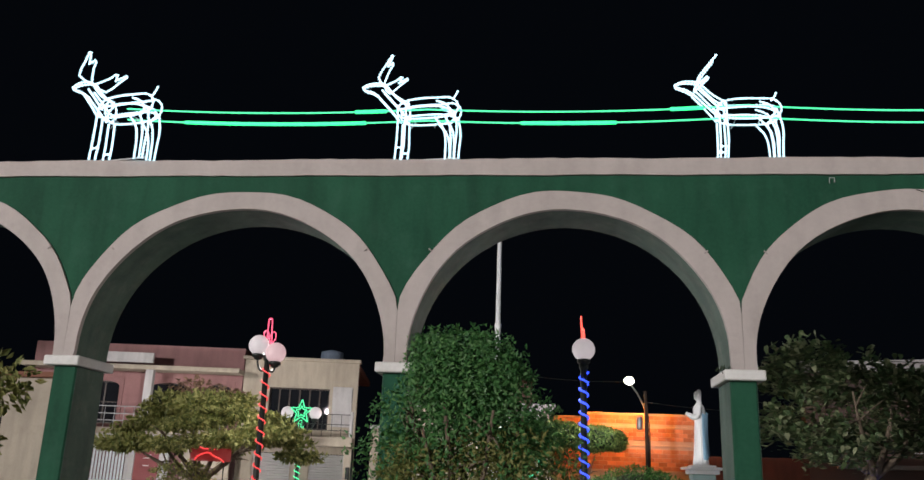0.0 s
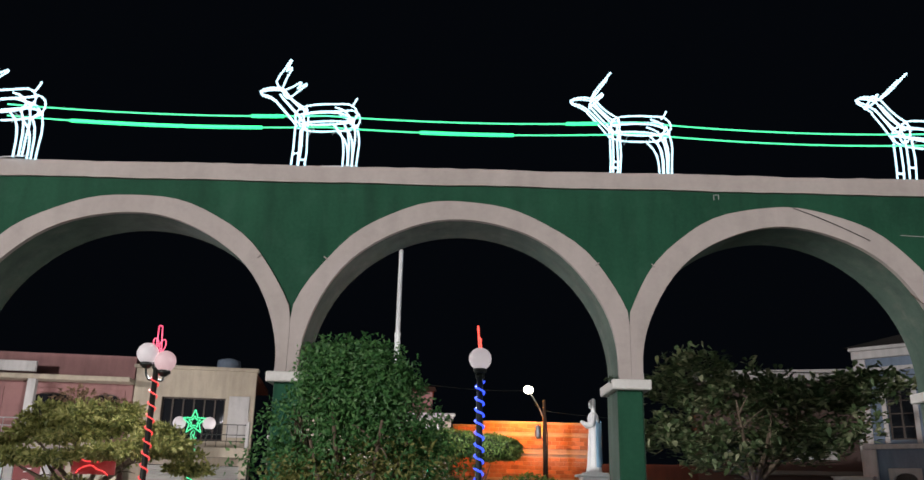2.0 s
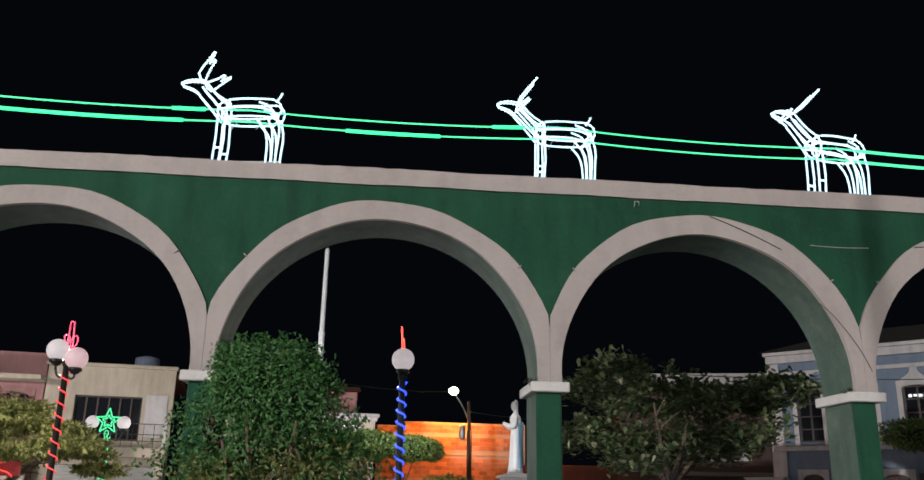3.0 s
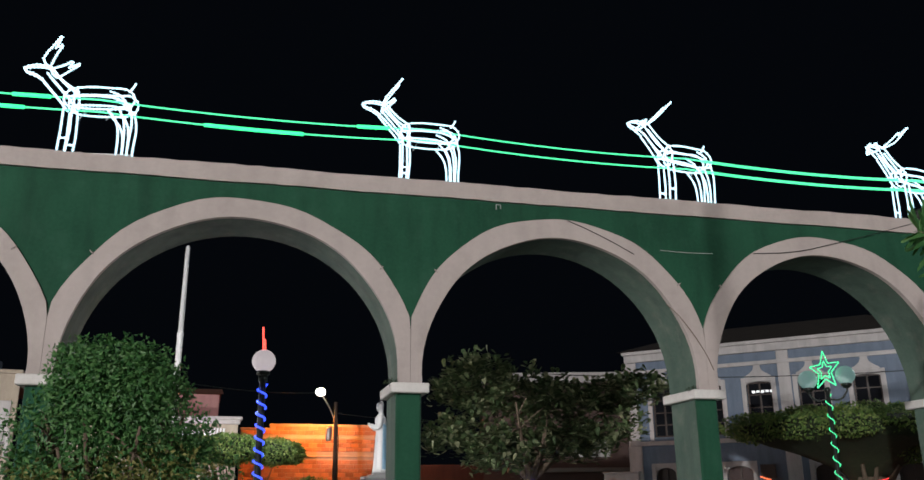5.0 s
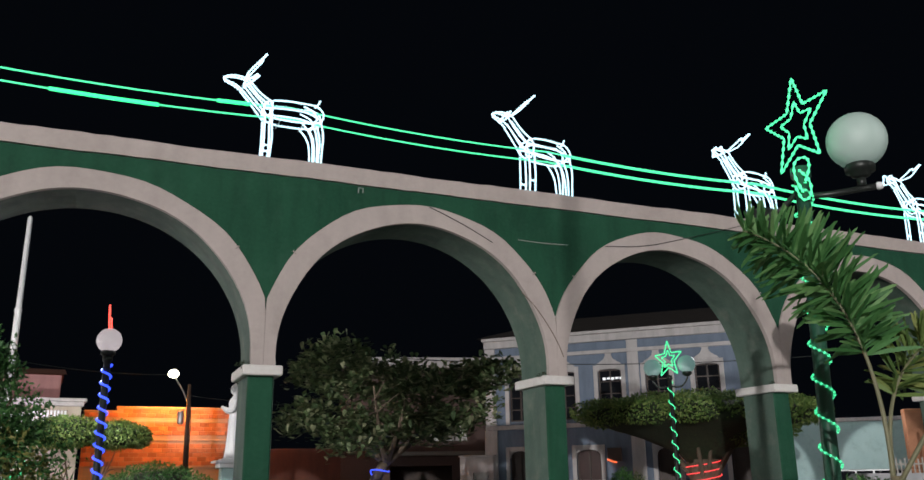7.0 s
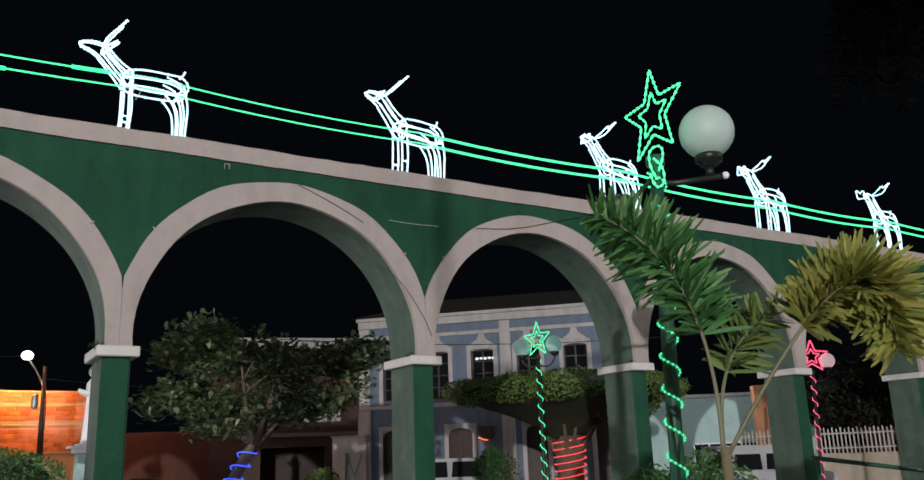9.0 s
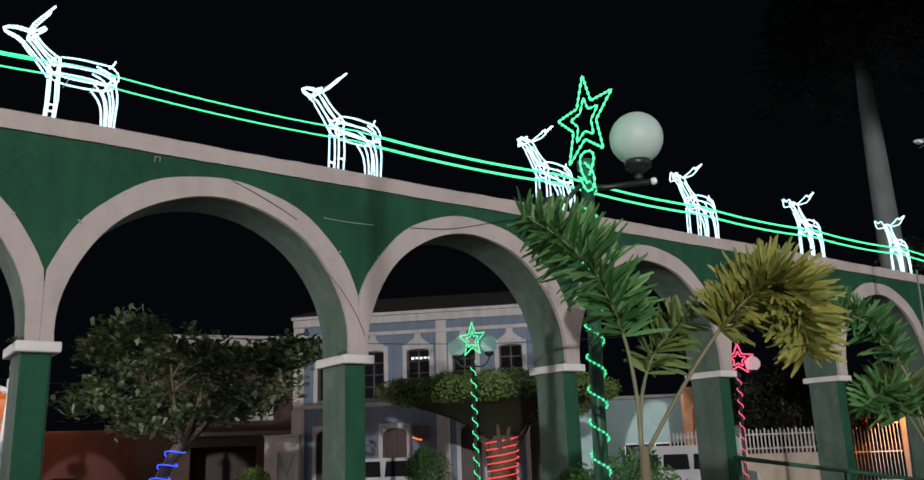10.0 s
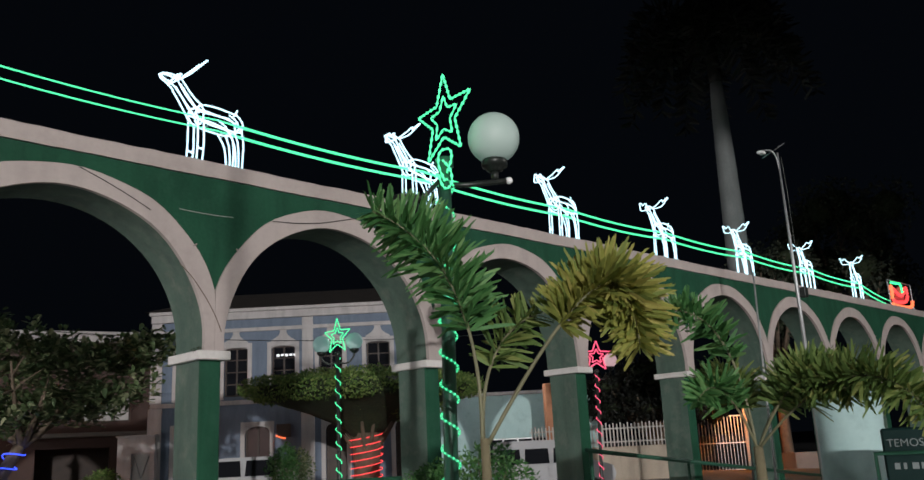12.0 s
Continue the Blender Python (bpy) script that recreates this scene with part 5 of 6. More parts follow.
m.tube([Vector((0.175 * math.cos(i / 7) + 0.20 + 0.74 * i / 220, 0.175 * math.sin(i / 7), 0.45 + 1.40 * i / 220 - 0.08 * math.cos(i / 7))) for i in range(221)], 0.013, 6)
part("rope_light", m, NEON_BLUE, tr, "glowing blue rope light")
tree("garden_shrub", "low shrub with pale leaves under the flame tree", (-9.5, 6.6, 0), (1.4, 0.4, 0.03, 41, 5, 0.9, 0.3), [((0, 0, 1.35), (0.62, 0.5, 0.42)), ((0.3, 0, 1.1), (0.4, 0.4, 0.4))], 1500, 0.08, LEAF_YELLOW, 42, category="shrub", shell=0.6)
tree("edge_tree", "yellow-green leafy tree branch beside the end pillar", (-7.6, -3.2, 0), (2.4, 0.5, 0.06, 51, 6, 0.9, 0.4), [((0.1, 0, 2.35), (0.5, 0.5, 0.22)), ((0.45, 0, 2.15), (0.42, 0.4, 0.14)), ((-0.1, 0, 1.95), (0.55, 0.5, 0.2)), ((0.75, 0, 2.3), (0.16, 0.2, 0.1)), ((0.3, 0, 1.75), (0.35, 0.3, 0.16))], 1300, 0.10, LEAF_YELLOW, 52, shell=0.8)
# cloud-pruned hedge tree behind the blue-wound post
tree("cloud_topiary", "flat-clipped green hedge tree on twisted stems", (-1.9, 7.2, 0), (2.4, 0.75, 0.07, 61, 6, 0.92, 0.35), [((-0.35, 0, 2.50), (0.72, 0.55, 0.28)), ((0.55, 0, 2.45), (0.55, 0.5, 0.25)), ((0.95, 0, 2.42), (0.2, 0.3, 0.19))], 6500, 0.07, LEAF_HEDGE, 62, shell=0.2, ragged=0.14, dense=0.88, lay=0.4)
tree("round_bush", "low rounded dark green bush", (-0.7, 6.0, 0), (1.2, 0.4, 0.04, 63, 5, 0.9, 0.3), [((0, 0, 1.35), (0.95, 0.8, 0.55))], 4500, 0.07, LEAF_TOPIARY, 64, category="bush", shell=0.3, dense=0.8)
# umbrella topiary
blobs = [((2.95 * math.cos(a), 2.5 * math.sin(a), 3.30 + 0.06 * math.sin(3 * a)), (0.85, 0.85, 0.34)) for a in [2 * math.pi * i / 14 for i in range(14)]]
blobs += [((1.5 * math.cos(a), 1.3 * math.sin(a), 3.42), (1.2, 1.1, 0.42)) for a in [2 * math.pi * i / 6 for i in range(6)]]
blobs += [((0.8, 0, 2.85), (2.2, 1.9, 0.5))]
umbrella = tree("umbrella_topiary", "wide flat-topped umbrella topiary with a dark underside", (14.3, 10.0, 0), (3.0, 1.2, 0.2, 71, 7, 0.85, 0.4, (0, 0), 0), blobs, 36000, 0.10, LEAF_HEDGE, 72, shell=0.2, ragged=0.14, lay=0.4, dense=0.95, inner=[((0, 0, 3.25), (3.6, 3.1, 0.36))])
tr = thing("trunk_light", "red rope light wound round the umbrella topiary trunk", "rope light", (14.3, 10.0, 0))
m = Mesh()
m.tube([Vector(((0.44 + 0.05 * i / 250) * math.cos(i / 5), (0.44 + 0.05 * i / 250) * math.sin(i / 5), 0.35 + 1.6 * i / 250 + 0.05 * math.cos(i / 5))) for i in range(251)], 0.014, 6)
part("rope_light", m, NEON_RED, tr, "glowing red rope light")
# Added dark cone; the shade under the crown is put into its colour.
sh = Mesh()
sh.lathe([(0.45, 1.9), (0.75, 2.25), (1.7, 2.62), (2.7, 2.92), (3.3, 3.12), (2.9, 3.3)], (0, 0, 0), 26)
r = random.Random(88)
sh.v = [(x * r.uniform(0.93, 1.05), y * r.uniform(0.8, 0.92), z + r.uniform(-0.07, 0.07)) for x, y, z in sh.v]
part("shaded_underside", sh, TWIGS, umbrella, "dark shell for the shaded twigs under the clipped crown")
sh = Mesh()
sh.lathe([(0.5, 0), (0.42, 0.5), (0.38, 1.0), (0.44, 1.7), (0.5, 2.0)], (0, 0, 0), 14)
part("fused_stem", sh, BARK, umbrella, "thick gnarled fused stem")
for i, (x, y, h, w, mat) in enumerate(((10.25, 8.15, 1.6, 0.40, LEAF_TOPIARY), (11.3, 9.2, 1.5, 0.5, LEAF_DARK), (7.2, 11.6, 1.25, 0.5, LEAF_HEDGE), (5.9, -3.05, 1.40, 0.62, LEAF_TOPIARY), (6.6, -1.4, 1.2, 0.5, LEAF_TOPIARY))):
    tree("garden_shrub", "small loose shrub in the planted bed", (x, y, 0), (h, w * 0.6, 0.025, 80 + i, 5, 0.95, 0.3), [((0, 0, h * 0.72), (w, w, h * 0.32)), ((0.1, 0, h * 0.9), (w * 0.6, w * 0.6, h * 0.2))], 1500, 0.075, mat, 90 + i, category="shrub", shell=0.6)

# ---- palms ----


def frond(curve, leaflet, width, seed, n=120, start=0.28, twist=0.0):
    """A plumed palm frond: a tapered rachis with leaflets standing off all round it. Returns rachis and leaflets."""
    r = random.Random(seed)
    line = bezier(*curve, 30)
    length = sum((b - a).length for a, b in zip(line, line[1:]))
    stalk, blades = Mesh(), Mesh()
    stalk.tube(line, [0.011 * (1 - 0.8 * i / 30) + 0.002 for i in range(31)], 7)
    for i in range(n):
        t = start + (1 - start) * i / (n - 1)
        f = t * 30
        k = min(29, int(f))
        p = line[k].lerp(line[k + 1], f - k)
        tan = (line[k + 1] - line[k]).normalized()
        side = tan.cross(Vector((0, 0, 1)))
        side = side.normalized() if side.length > 0.05 else Vector((1, 0, 0))
        up = side.cross(tan)
        a = r.uniform(-2.5, 2.5)
        around = up * math.cos(a) + side * math.sin(a)
        d = (around * 0.9 + tan * r.uniform(0.05, 0.6) + rand_dir(r) * 0.18).normalized()
        ln = leaflet * (0.55 + 0.45 * math.sin(math.pi * min(1, (t - start) / (1 - start) * 0.85 + 0.15))) * r.uniform(0.75, 1.1)
        w = width * r.uniform(0.7, 1.15)
        b = d.cross(around.cross(tan) + rand_dir(r) * 0.6)
        b = b.normalized() if b.length > 0.05 else side
        q = [p]
        for j in range(1, 4):
            q.append(p + d * ln * j / 3 + Vector((0, 0, -0.10 * ln * (j / 3) ** 2)))
        ws = (w * 0.25, w * 0.95, w, w * 0.55)
        k0 = len(blades.v)
        for j in range(4):
            blades.v += [tuple(q[j] - b * ws[j] / 2), tuple(q[j] + b * ws[j] / 2)]
        blades.v.append(tuple(q[3] + d * ln * 0.06 + b * w * r.uniform(-0.5, 0.5)))
        for j in range(3):
            blades.f.append((k0 + 2 * j, k0 + 2 * j + 1, k0 + 2 * j + 3, k0 + 2 * j + 2))
        blades.f.append((k0 + 6, k0 + 7, k0 + 8))
        blades.smooth += [False] * 4
    return stalk, blades


def palm(label, place, height, fronds, radius=0.035):
    t = thing("palm", label, "palm", place, group="young palms")
    m = Mesh()
    m.tube([(0, 0, 0), (0.01, 0, height * 0.5), (0, 0, height)], [radius * 1.5, radius * 1.2, radius * 0.9], 10)
    part("trunk", m, PALM_BARK, t)
    base = Vector(place)
    for i, (curve, leaflet, width, mat, n, start) in enumerate(fronds):
        stalk, blades = frond([Vector(c) - base for c in curve], leaflet, width, 300 + i * 7 + int(place[0] * 10), n, start)
        f = part("frond", blades, mat, t)
        part("rachis", stalk, PALM_STEM, f)
    return t


palm("young foxtail palm with one yellowed frond", (2.04, -6.9, 0), 1.55, [
    (((2.03, -6.89, 1.51), (2.08, -6.92, 2.62), (1.58, -6.50, 2.93)), 0.34, 0.025, LEAF_PALM, 400, 0.34),
    (((2.05, -6.91, 1.51), (2.66, -7.58, 2.98), (2.60, -7.64, 2.02)), 0.31, 0.026, LEAF_PALM_YELLOW, 720, 0.30),
    (((2.04, -6.89, 1.52), (2.12, -6.80, 2.15), (2.50, -6.98, 2.30)), 0.25, 0.026, LEAF_PALM_MIX, 120, 0.42)], 0.03)
palm("young foxtail palm with arching green fronds", (5.59, -6.75, 0), 1.38, [
    (((5.58, -6.74, 1.35), (5.56, -6.69, 2.75), (4.87, -6.30, 2.57)), 0.27, 0.032, LEAF_PALM, 230, 0.35),
    (((5.59, -6.75, 1.35), (5.74, -7.06, 2.16), (6.08, -7.35, 1.96)), 0.31, 0.028, LEAF_PALM_MIX, 380, 0.25),
    (((5.59, -6.75, 1.35), (5.40, -7.80, 2.32), (5.16, -8.33, 1.56)), 0.31, 0.028, LEAF_PALM_MIX, 400, 0.25),
    (((5.59, -6.74, 1.35), (5.72, -6.56, 2.22), (5.94, -6.14, 1.88)), 0.31, 0.028, LEAF_PALM_MIX, 370, 0.25),
    (((5.59, -6.75, 1.35), (5.10, -6.75, 2.12), (4.85, -6.65, 1.78)), 0.26, 0.032, LEAF_PALM, 200, 0.30),
    (((5.59, -6.75, 1.35), (5.55, -7.25, 2.25), (5.50, -7.65, 1.76)), 0.31, 0.028, LEAF_PALM_MIX, 370, 0.25)], 0.045)

# tall royal palm behind the arcade
rp = thing("royal_palm", "tall royal palm with a smooth grey trunk", "palm", (23.56, 2.3, 0))
m = Mesh()
m.lathe([(0.42, 0), (0.36, 1.5), (0.33, 4), (0.36, 7), (0.31, 10), (0.24, 12.3), (0.20, 13.0)], n=18)
part("trunk", m, ROYAL_BARK, rp)
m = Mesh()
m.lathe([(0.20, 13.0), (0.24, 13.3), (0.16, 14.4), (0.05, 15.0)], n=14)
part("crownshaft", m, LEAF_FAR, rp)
# Fronds take the near-black leaf tone that carries the night shade.
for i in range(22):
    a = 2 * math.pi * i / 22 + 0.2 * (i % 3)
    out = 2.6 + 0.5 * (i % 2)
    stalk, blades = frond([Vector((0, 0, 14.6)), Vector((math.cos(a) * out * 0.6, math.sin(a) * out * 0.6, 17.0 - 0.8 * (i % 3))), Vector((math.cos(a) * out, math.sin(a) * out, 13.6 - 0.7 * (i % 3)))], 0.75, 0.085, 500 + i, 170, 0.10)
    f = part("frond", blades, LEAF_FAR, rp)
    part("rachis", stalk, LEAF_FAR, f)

# tall slim lamp pole in front of the arcade
tp = thing("antenna_pole", "slim grey steel pole with a small arm lamp", "pole", (14.98, -3.2, 0))
m = Mesh()
m.tube([(0, 0, 0), (0, 0, 4.6), (0, 0, 7.1)], [0.045, 0.034, 0.018], 10)
part("pole", m, STEEL, tp)
m = Mesh()
m.tube(smooth_line([(0, 0, 6.6), (-0.02, 0.02, 7.05), (-0.12, 0.10, 7.18), (-0.26, 0.2, 7.14)], 2), 0.016, 6)
m.tube([(-0.3, -0.3, 7.16), (0.25, 0.45, 7.16)], 0.008, 5)
part("arm", m, STEEL, tp)
m = Mesh()
m.box((-0.36, 0.16, 7.08), (-0.18, 0.28, 7.14), 0.015)
part("lamp_head", m, WHITE_METAL, tp, "small white lamp head")
m = Mesh()
m.box((0.04, -0.14, 4.05), (0.20, 0.0, 4.25), 0.015)
part("junction_box", m, METAL_DARK, tp, "small dark box clamped to the pole")
m = Mesh()
m.tube(smooth_line([(0.03, -0.05, 7.0), (0.10, -0.05, 6.2), (0.05, -0.06, 5.2), (0.08, -0.06, 4.3)], 2), 0.01, 5)
part("loose_wire", m, METAL_DARK, tp)
m = Mesh()
m.tube([(0, 0, 0), (0.02, -0.02, 1.8), (0.05, -0.05, 3.6)], [0.016, 0.014, 0.012], 7)
stake = solid("thin_pole", m, STEEL, "thin pale upright rod beside the palm", "pole")
stake.matrix_basis = pose(9.15, -5.1, 0)

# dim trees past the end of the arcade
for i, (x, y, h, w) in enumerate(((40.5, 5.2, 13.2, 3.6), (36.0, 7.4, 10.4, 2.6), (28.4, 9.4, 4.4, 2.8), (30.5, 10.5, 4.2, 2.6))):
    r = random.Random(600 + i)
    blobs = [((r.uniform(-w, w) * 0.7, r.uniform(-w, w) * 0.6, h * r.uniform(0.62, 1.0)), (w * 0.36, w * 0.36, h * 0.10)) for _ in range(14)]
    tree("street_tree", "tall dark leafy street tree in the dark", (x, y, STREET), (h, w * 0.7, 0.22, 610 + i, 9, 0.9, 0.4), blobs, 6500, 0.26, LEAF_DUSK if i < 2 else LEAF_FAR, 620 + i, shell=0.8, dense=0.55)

# ---- right-hand street: walls, fence, gate ----
aw = thing("aqua_wall", "low pale aqua plastered building front", "building", (23.6, 18.2, STREET), -47)
part("wall", wall_mesh(Mesh(), 0, 8.0, 0, 3.85, 0, 0.3, [(3.0, 5.6, 0.9, 2.0)]), AQUA_WALL, aw)
m = Mesh()
m.box((-0.1, -0.15, 3.852), (8.1, 4.0, 4.0), 0.02)
part("roof", m, WHITE_WALL, aw)
window_unit(aw, 3.0, 5.6, 0.9, 2.0, 0, bars=(4, 1), frame_mat=STEEL)
m = Mesh()
m.box((-0.28, -0.28, 0), (0.28, 0.28, 4.0), 0.02)
pier = solid("brick_pier", m, BRICK, "tall square brick-red pier", "pier")
pier.matrix_basis = pose(24.6, 11.4, STREET, 0, 0, -40)

fc = thing("fence", "white picket railing on a low beige wall", "fence", (22.6, 10.9, STREET), -55)
m = Mesh()
m.box((0, 0, 0), (5.2, 0.2, 1.48), 0.02)
part("low_wall", m, CREAM_WALL, fc)
for i in range(40):
    m = Mesh()
    m.box((0.06 + 0.13 * i, 0.08, 1.482), (0.11 + 0.13 * i, 0.11, 2.28 + 0.05 * (i % 2)), 0.008)
    part("picket", m, PICKET, fc)
m = Mesh()
for z in (1.62, 2.1):
    m.box((0, 0.112, z), (5.2, 0.14, z + 0.05))
part("fence_rail", m, PICKET, fc)
m = Mesh()
m.box((5.25, -0.1, 0), (5.75, 0.3, 1.5), 0.02)
part("end_pier", m, RED_DOOR, fc, "red-brown painted end pier")

gt = thing("gate", "barred metal gate between plastered piers under orange light", "gate", (32.2, 10.9, STREET), -60)
for x in (0.0, 3.1):
    m = Mesh()
    m.box((x, -0.2, 0), (x + 0.55, 0.25, 2.9 if x else 2.7), 0.02)
    part("gate_pier", m, CREAM_WALL, gt)
for i in range(18):
    m = Mesh()
    m.tube([(0.62 + 0.14 * i, 0, 0.05), (0.62 + 0.14 * i, 0, 2.5)], 0.018, 5)
    part("gate_bar", m, WHITE_METAL, gt)
m = Mesh()
for z in (0.15, 1.3, 2.45):
    m.box((0.57, -0.02, z), (3.08, 0.02, z + 0.05))
part("gate_frame", m, WHITE_METAL, gt)
m = Mesh()
m.box((3.7, 0, 0), (9.0, 0.2, 0.8), 0.02)
part("low_wall", m, PAVE, gt)

lw = Mesh()
lw.box((0, 0, 0), (5.6, 0.14, 1.02), 0.015)
low = solid("low_garden_wall", lw, GREEN, "low dark green painted garden wall", "garden wall")
low.matrix_basis = pose(4.9, 4.5, 0, 0, 0, -35)

hr = thing("handrail", "sloping green pipe handrail beside the arcade", "handrail", (9.3, -2.0, 0))
m = Mesh()
m.tube([(0, 0, 1.34), (8.6, 0, 0.44)], 0.035, 10)
part("top_rail", m, METAL_GREEN, hr)
for i, x in enumerate((0.1, 2.9, 5.7, 8.5)):
    m = Mesh()
    m.tube([(x, 0, 0), (x, 0, 1.31 - 0.105 * x)], 0.03, 8)
    part("rail_post", m, METAL_GREEN, hr)
hr2 = thing("rail_frame", "dark green pipe rail frame near the notice board", "handrail", (5.93, -7.60, 0), -71)
m = Mesh()
m.tube([(0.0, 0, 0), (0.0, 0, 1.28), (1.4, 0, 1.28), (1.4, 0, 0)], 0.022, 8)
part("rail", m, METAL_GREEN, hr2)

col = thing("aqua_column", "round pale aqua concrete column", "column", (7.76, -6.70, 0))
m = Mesh()
m.lathe([(0.36, 0), (0.345, 0.1), (0.325, 1.5), (0.34, 1.85), (0.33, 1.98), (0.29, 2.02), (0.02, 2.03)], n=32)
part("shaft", m, AQUA_WALL, col)
bd = thing("notice_board", "dark green notice board with pale lettering", "notice board", (6.07, -7.90, 0), -70.5)
m = Mesh()
m.box((-0.27, 0, 0.55), (0.75, 0.05, 1.48), 0.05)
part("panel", m, BIN_GREEN, bd)
m = Mesh()
for x in (-0.2, 0.65):
    m.tube([(x, 0.03, 0), (x, 0.03, 0.56)], 0.025, 8)
part("leg", m, METAL_DARK, bd)
words = bpy.data.curves.new("lettering", "FONT")
words.body, words.size, words.extrude, words.align_x = "TEMOS", 0.088, 0.002, "LEFT"
text = new("lettering", words)
text.parent = bd
text.matrix_basis = pose(-0.235, -0.006, 1.33, 90, 0, 0)
words.materials.append(LETTERS)
tagged(text, "pale painted word")
m = Mesh()
for i, w in enumerate((0.05, 0.03, 0.06, 0.04)):
    m = Mesh()
    m.box((-0.20 + 0.065 * i, -0.006, 1.15), (-0.20 + 0.065 * i + w * 0.8, -0.001, 1.20))
    part("lettering_bar", m, LETTERS, bd, "pale illegible lettering")

# ---- vehicles ----


def extrude_profile(mesh, prof, y0, y1, inset=0.0, waist=1e9):
    """A body from its side outline, narrowed above the waist."""
    def w(z):
        return inset * max(0, z - waist)
    k = len(mesh.v)
    n = len(prof)
    for y, s in ((y0, 1), (y1, -1)):
        for x, z in prof:
            mesh.v.append((x, y + s * w(z), z))
    mesh.f.append(tuple(range(k, k + n)))
    mesh.f.append(tuple(range(k + n, k + 2 * n))[::-1])
    mesh.smooth += [False, False]
    for i in range(n):
        j = (i + 1) % n
        mesh.f.append((k + j, k + i, k + n + i, k + n + j))
        mesh.smooth.append(False)
    return mesh


def vehicle(name, label, category, place, turn, prof, wide, windows, wheels, waist, body_mat):
    t = thing(name, label, category, place, turn)
    part("body", extrude_profile(Mesh(), prof, -wide / 2, wide / 2, 0.16, waist), body_mat, t)
    for xa, xb, za, zb in windows:
        for s in (-1, 1):
            m = Mesh()
            y0, y1 = s * (wide / 2 - 0.16 * max(0, za - waist) + 0.006), s * (wide / 2 - 0.16 * max(0, zb - waist) + 0.006)
            m.face([(xa, y0, za), (xb, y0, za), (xb - 0.03, y1, zb), (xa + 0.03, y1, zb)])
            part("window", m, GLASS_DARK, t)
    for x in wheels:
        for s in (-1, 1):
            m = Mesh()
            m.lathe([(0.18, -0.1), (0.30, -0.1), (0.32, -0.06), (0.32, 0.06), (0.30, 0.1), (0.18, 0.1)], n=22)
            m.v = [(x + a, s * (wide / 2 - 0.08) + c, 0.32 + b) for a, b, c in m.v]
            tyre = part("wheel", m, RUBBER, t)
            m = Mesh()
            m.lathe([(0.03, -0.09), (0.185, -0.085), (0.185, 0.085), (0.03, 0.09)], n=16)
            m.v = [(x + a, s * (wide / 2 - 0.08) + c, 0.32 + b) for a, b, c in m.v]
            part("rim", m, STEEL, tyre)
    for s in (-1, 1):
        m = Mesh()
        m.box((prof[0][0] - 0.01, s * wide * 0.38 - 0.1, 0.66), (prof[0][0] + 0.05, s * wide * 0.38 + 0.1, 0.82), 0.01)
        part("tail_light", m, RED_DOOR, t)
    return t


van = vehicle("van", "white passenger van parked in the street", "van", (21.7, 9.1, STREET), -49,
        [(-2.3, 0.4), (2.2, 0.35), (2.35, 0.75), (2.25, 1.05), (1.55, 1.25), (0.95, 1.95), (0.7, 2.08), (-2.1, 2.10), (-2.3, 1.95)], 1.75,
        [(-2.05, -1.25, 1.22, 1.78), (-1.1, -0.15, 1.22, 1.78), (0.0, 0.85, 1.22, 1.78)], (-1.45, 1.45), 1.15, VAN_PAINT)
van.matrix_basis = van.matrix_basis @ Matrix.Scale(0.88, 4)
suv = vehicle("car", "tall white car parked by the blue house", "car", (12.1, 14.2, STREET), 140,
        [(-1.9, 0.35), (1.9, 0.3), (2.0, 0.65), (1.85, 0.88), (1.0, 1.0), (0.35, 1.42), (0.0, 1.5), (-1.2, 1.5), (-1.75, 1.1), (-2.0, 0.95)], 1.66,
        [(-1.35, -0.6, 1.03, 1.42), (-0.5, 0.3, 1.03, 1.42)], (-1.2, 1.2), 0.95, VAN_PAINT)
suv.matrix_basis = suv.matrix_basis @ Matrix.Scale(1.18, 4)
vehicle("car", "dark saloon car parked in the unlit street", "car", (4.4, 22.5, STREET), 170,
        [(-2.1, 0.35), (2.0, 0.3), (2.1, 0.65), (1.95, 0.88), (1.0, 0.98), (0.4, 1.40), (0.0, 1.46), (-0.9, 1.45), (-1.5, 1.05), (-2.15, 0.95)], 1.7,
        [(-1.1, -0.4, 1.03, 1.38), (-0.3, 0.3, 1.03, 1.38)], (-1.3, 1.3), 0.95, METAL_DARK)

# ---- smaller lights and fittings ----
rs = thing("light_figure", "red rope light sleigh figure under the flame tree", "light figure", (-9.12, 6.9, 1.80))
m = Mesh()
rope(m, smooth_line([(-.30, 0, -.02), (-.24, 0, .07), (-.02, 0, .15), (.10, 0, .05), (.22, 0, .03), (.32, 0, -.05)], 2), 0.013, 0.03)
rope(m, smooth_line([(-.22, 0, .24), (-.14, 0, .20), (.05, 0, .21), (.10, 0, .19)], 2), 0.011, 0.03)
part("rope_light", m, NEON_RED, rs)
m = Mesh()
m.box((-.42, 0.03, -.04), (.44, 0.045, .22))
part("panel", m, DULL_SHEET, rs, "dark red sheet behind the rope light")
m = Mesh()
m.tube([(-.3, 0.06, -1.8), (-.3, 0.06, .2)], 0.012, 6)
m.tube([(.3, 0.06, -1.8), (.3, 0.06, .2)], 0.012, 6)
part("stand", m, METAL_DARK, rs)
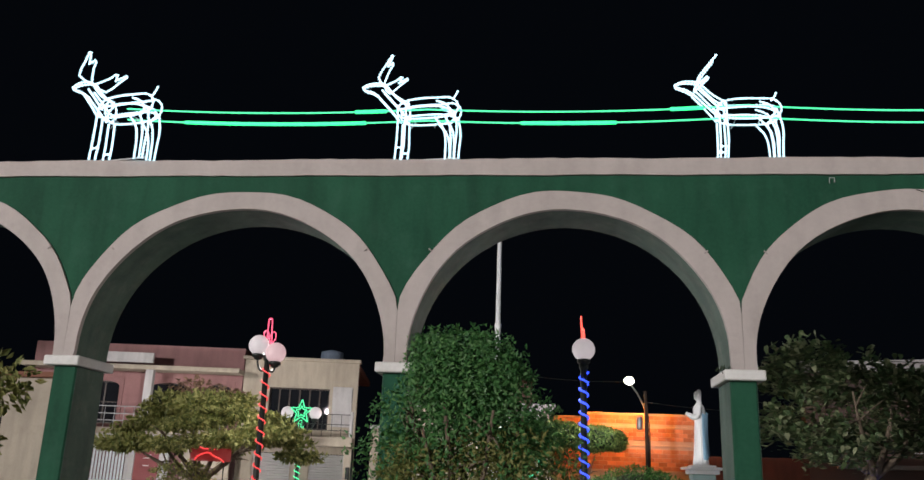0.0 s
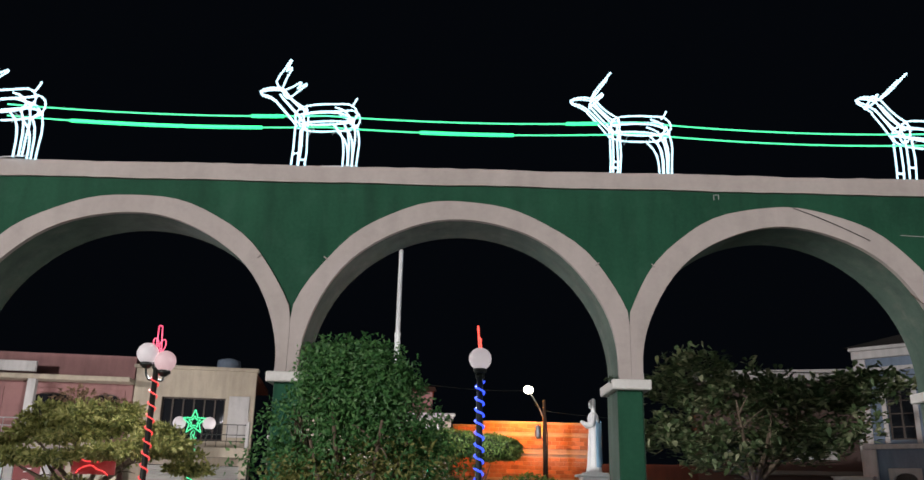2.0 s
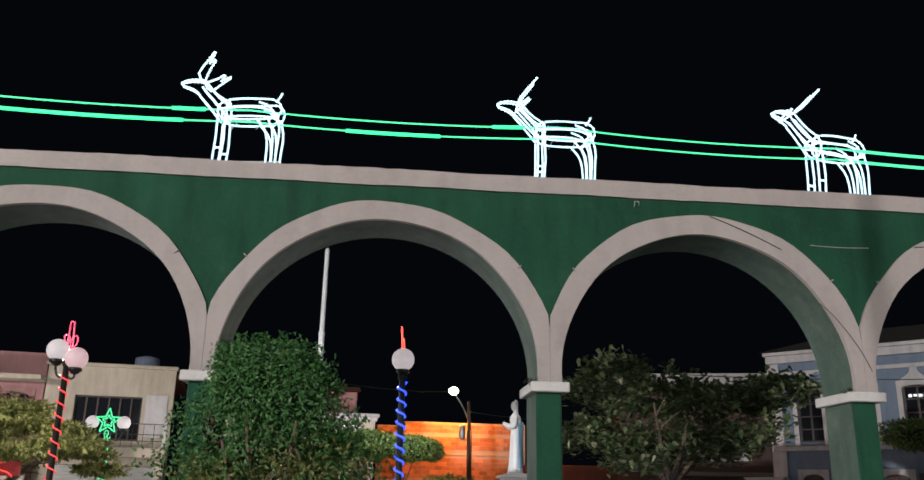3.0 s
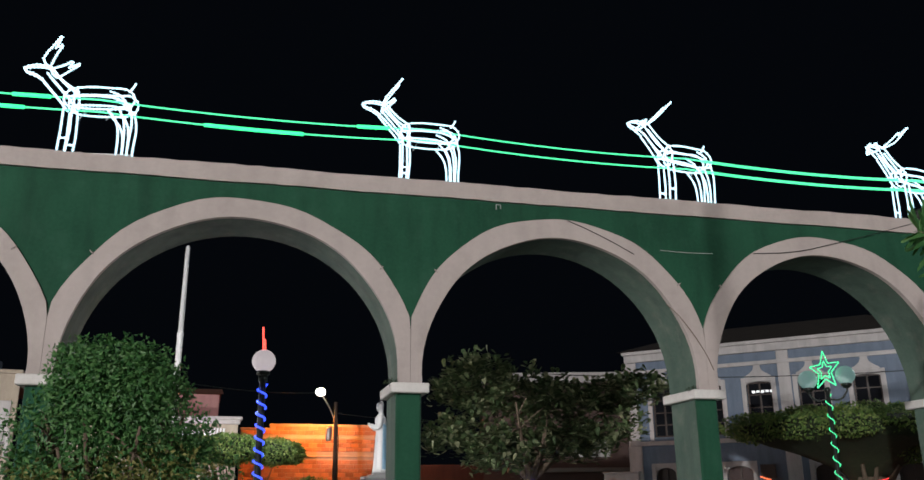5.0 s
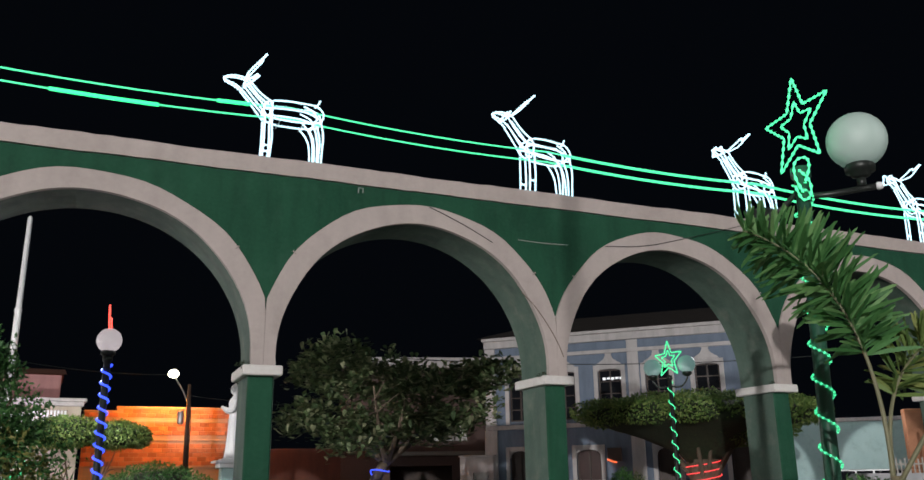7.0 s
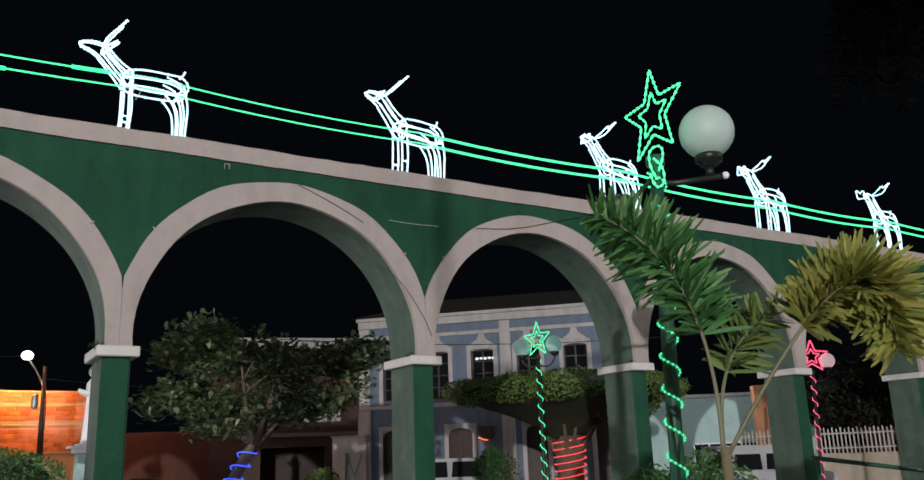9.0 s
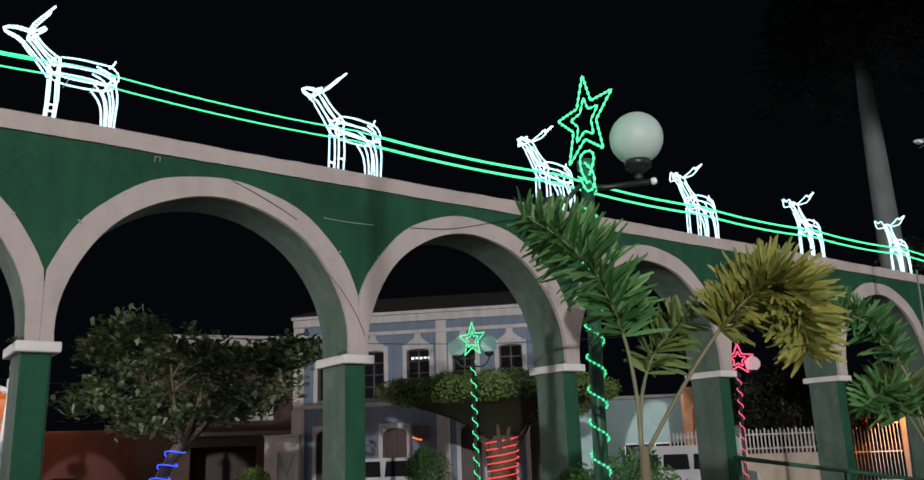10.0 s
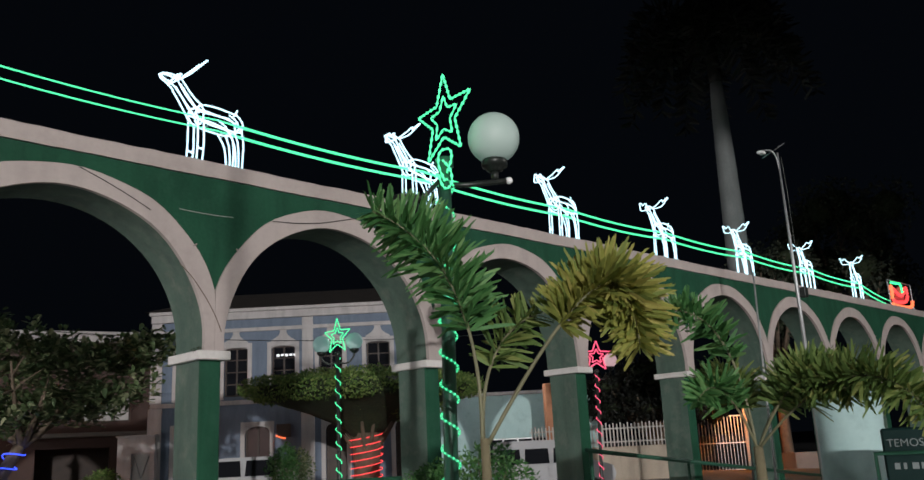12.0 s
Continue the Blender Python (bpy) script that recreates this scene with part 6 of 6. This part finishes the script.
gf = thing("light_figure", "small green rope light figure beside the topiary", "light figure", (-2.50, -1.15, 1.72))
m = Mesh()
rope(m, smooth_line([(-.2, 0, .02), (-.05, 0, .12), (.12, 0, .1), (.2, 0, .0), (.05, 0, -.1), (-.18, 0, -.15)], 2), 0.016, 0.03)
part("rope_light", m, NEON_GREEN, gf)
m = Mesh()
m.tube([(0, 0, -1.72), (0, 0, -.1)], 0.012, 6)
part("stand", m, METAL_DARK, gf)
fl = thing("floodlight", "black round floodlight clamped to the lamp post", "floodlight", (3.43, -5.2, 3.55), -42)
m = Mesh()
m.tube([(0.0, 0, 0.30), (-0.16, 0, 0.14), (-0.30, 0, 0.05)], 0.022, 7)
part("clamp_arm", m, METAL_DARK, fl)
m = Mesh()
m.lathe([(0.05, 0), (0.09, 0.02), (0.115, 0.12), (0.11, 0.17), (0.12, 0.18), (0.12, 0.2)], (-0.34, 0, -0.07), 18)
part("lamp_housing", m, METAL_DARK, fl)
# added masts for the unseen lights of the square, some behind the arcade
for x, y, h in ((-62.0, -88.0, 13.0), (19.0, -19.0, 8.2), (-11.0, -20.5, 7.6), (-10.4, 4.2, 5.9), (6.2, 4.5, 5.9), (-7.1, 17.0, 6.8), (15.0, 8.0, 6.2)):
    t = thing("street_lamp", "tall grey lamp mast added for the unseen lights", "street lamp", (x, y, STREET), group="lamp masts")
    m = Mesh()
    m.tube([(0, 0.16, 0), (0, 0.16, h * 0.8), (0, 0.14, h + 0.2), (0, 0.0, h + 0.34)], [0.07, 0.055, 0.04, 0.035], 10)
    part("mast", m, STEEL, t)
    m = Mesh()
    m.box((-0.12, -0.2, h + 0.28), (0.12, 0.2, h + 0.38), 0.03)
    part("lamp_head", m, STEEL, t)

# bricks of the boundary wall, course by course
brick_mesh = Mesh().box((0, -0.006, 0), (0.385, 0.03, 0.182), 0.008).data("brick", BRICK)
half_mesh = Mesh().box((0, -0.006, 0), (0.185, 0.03, 0.182), 0.008).data("half_brick", BRICK)
for row in range(13):
    z = 2.66 + 0.196 * row
    if any(abs(z + 0.09 - (q + 0.05)) < 0.13 for q in (3.75, 4.6)):
        continue
    x, first = 0.02, row % 2 == 1
    while x < 7.2:
        half_b = first
        wide_b = 0.2 if half_b else 0.4
        top = 5.0 if x < 1.35 else 5.2
        if z + 0.18 < top and x + wide_b < 7.3:
            b_ = new("brick", half_mesh if half_b else brick_mesh)
            b_.parent = bw
            b_.location = (x, 0.0, z)
        first = False
        x += wide_b
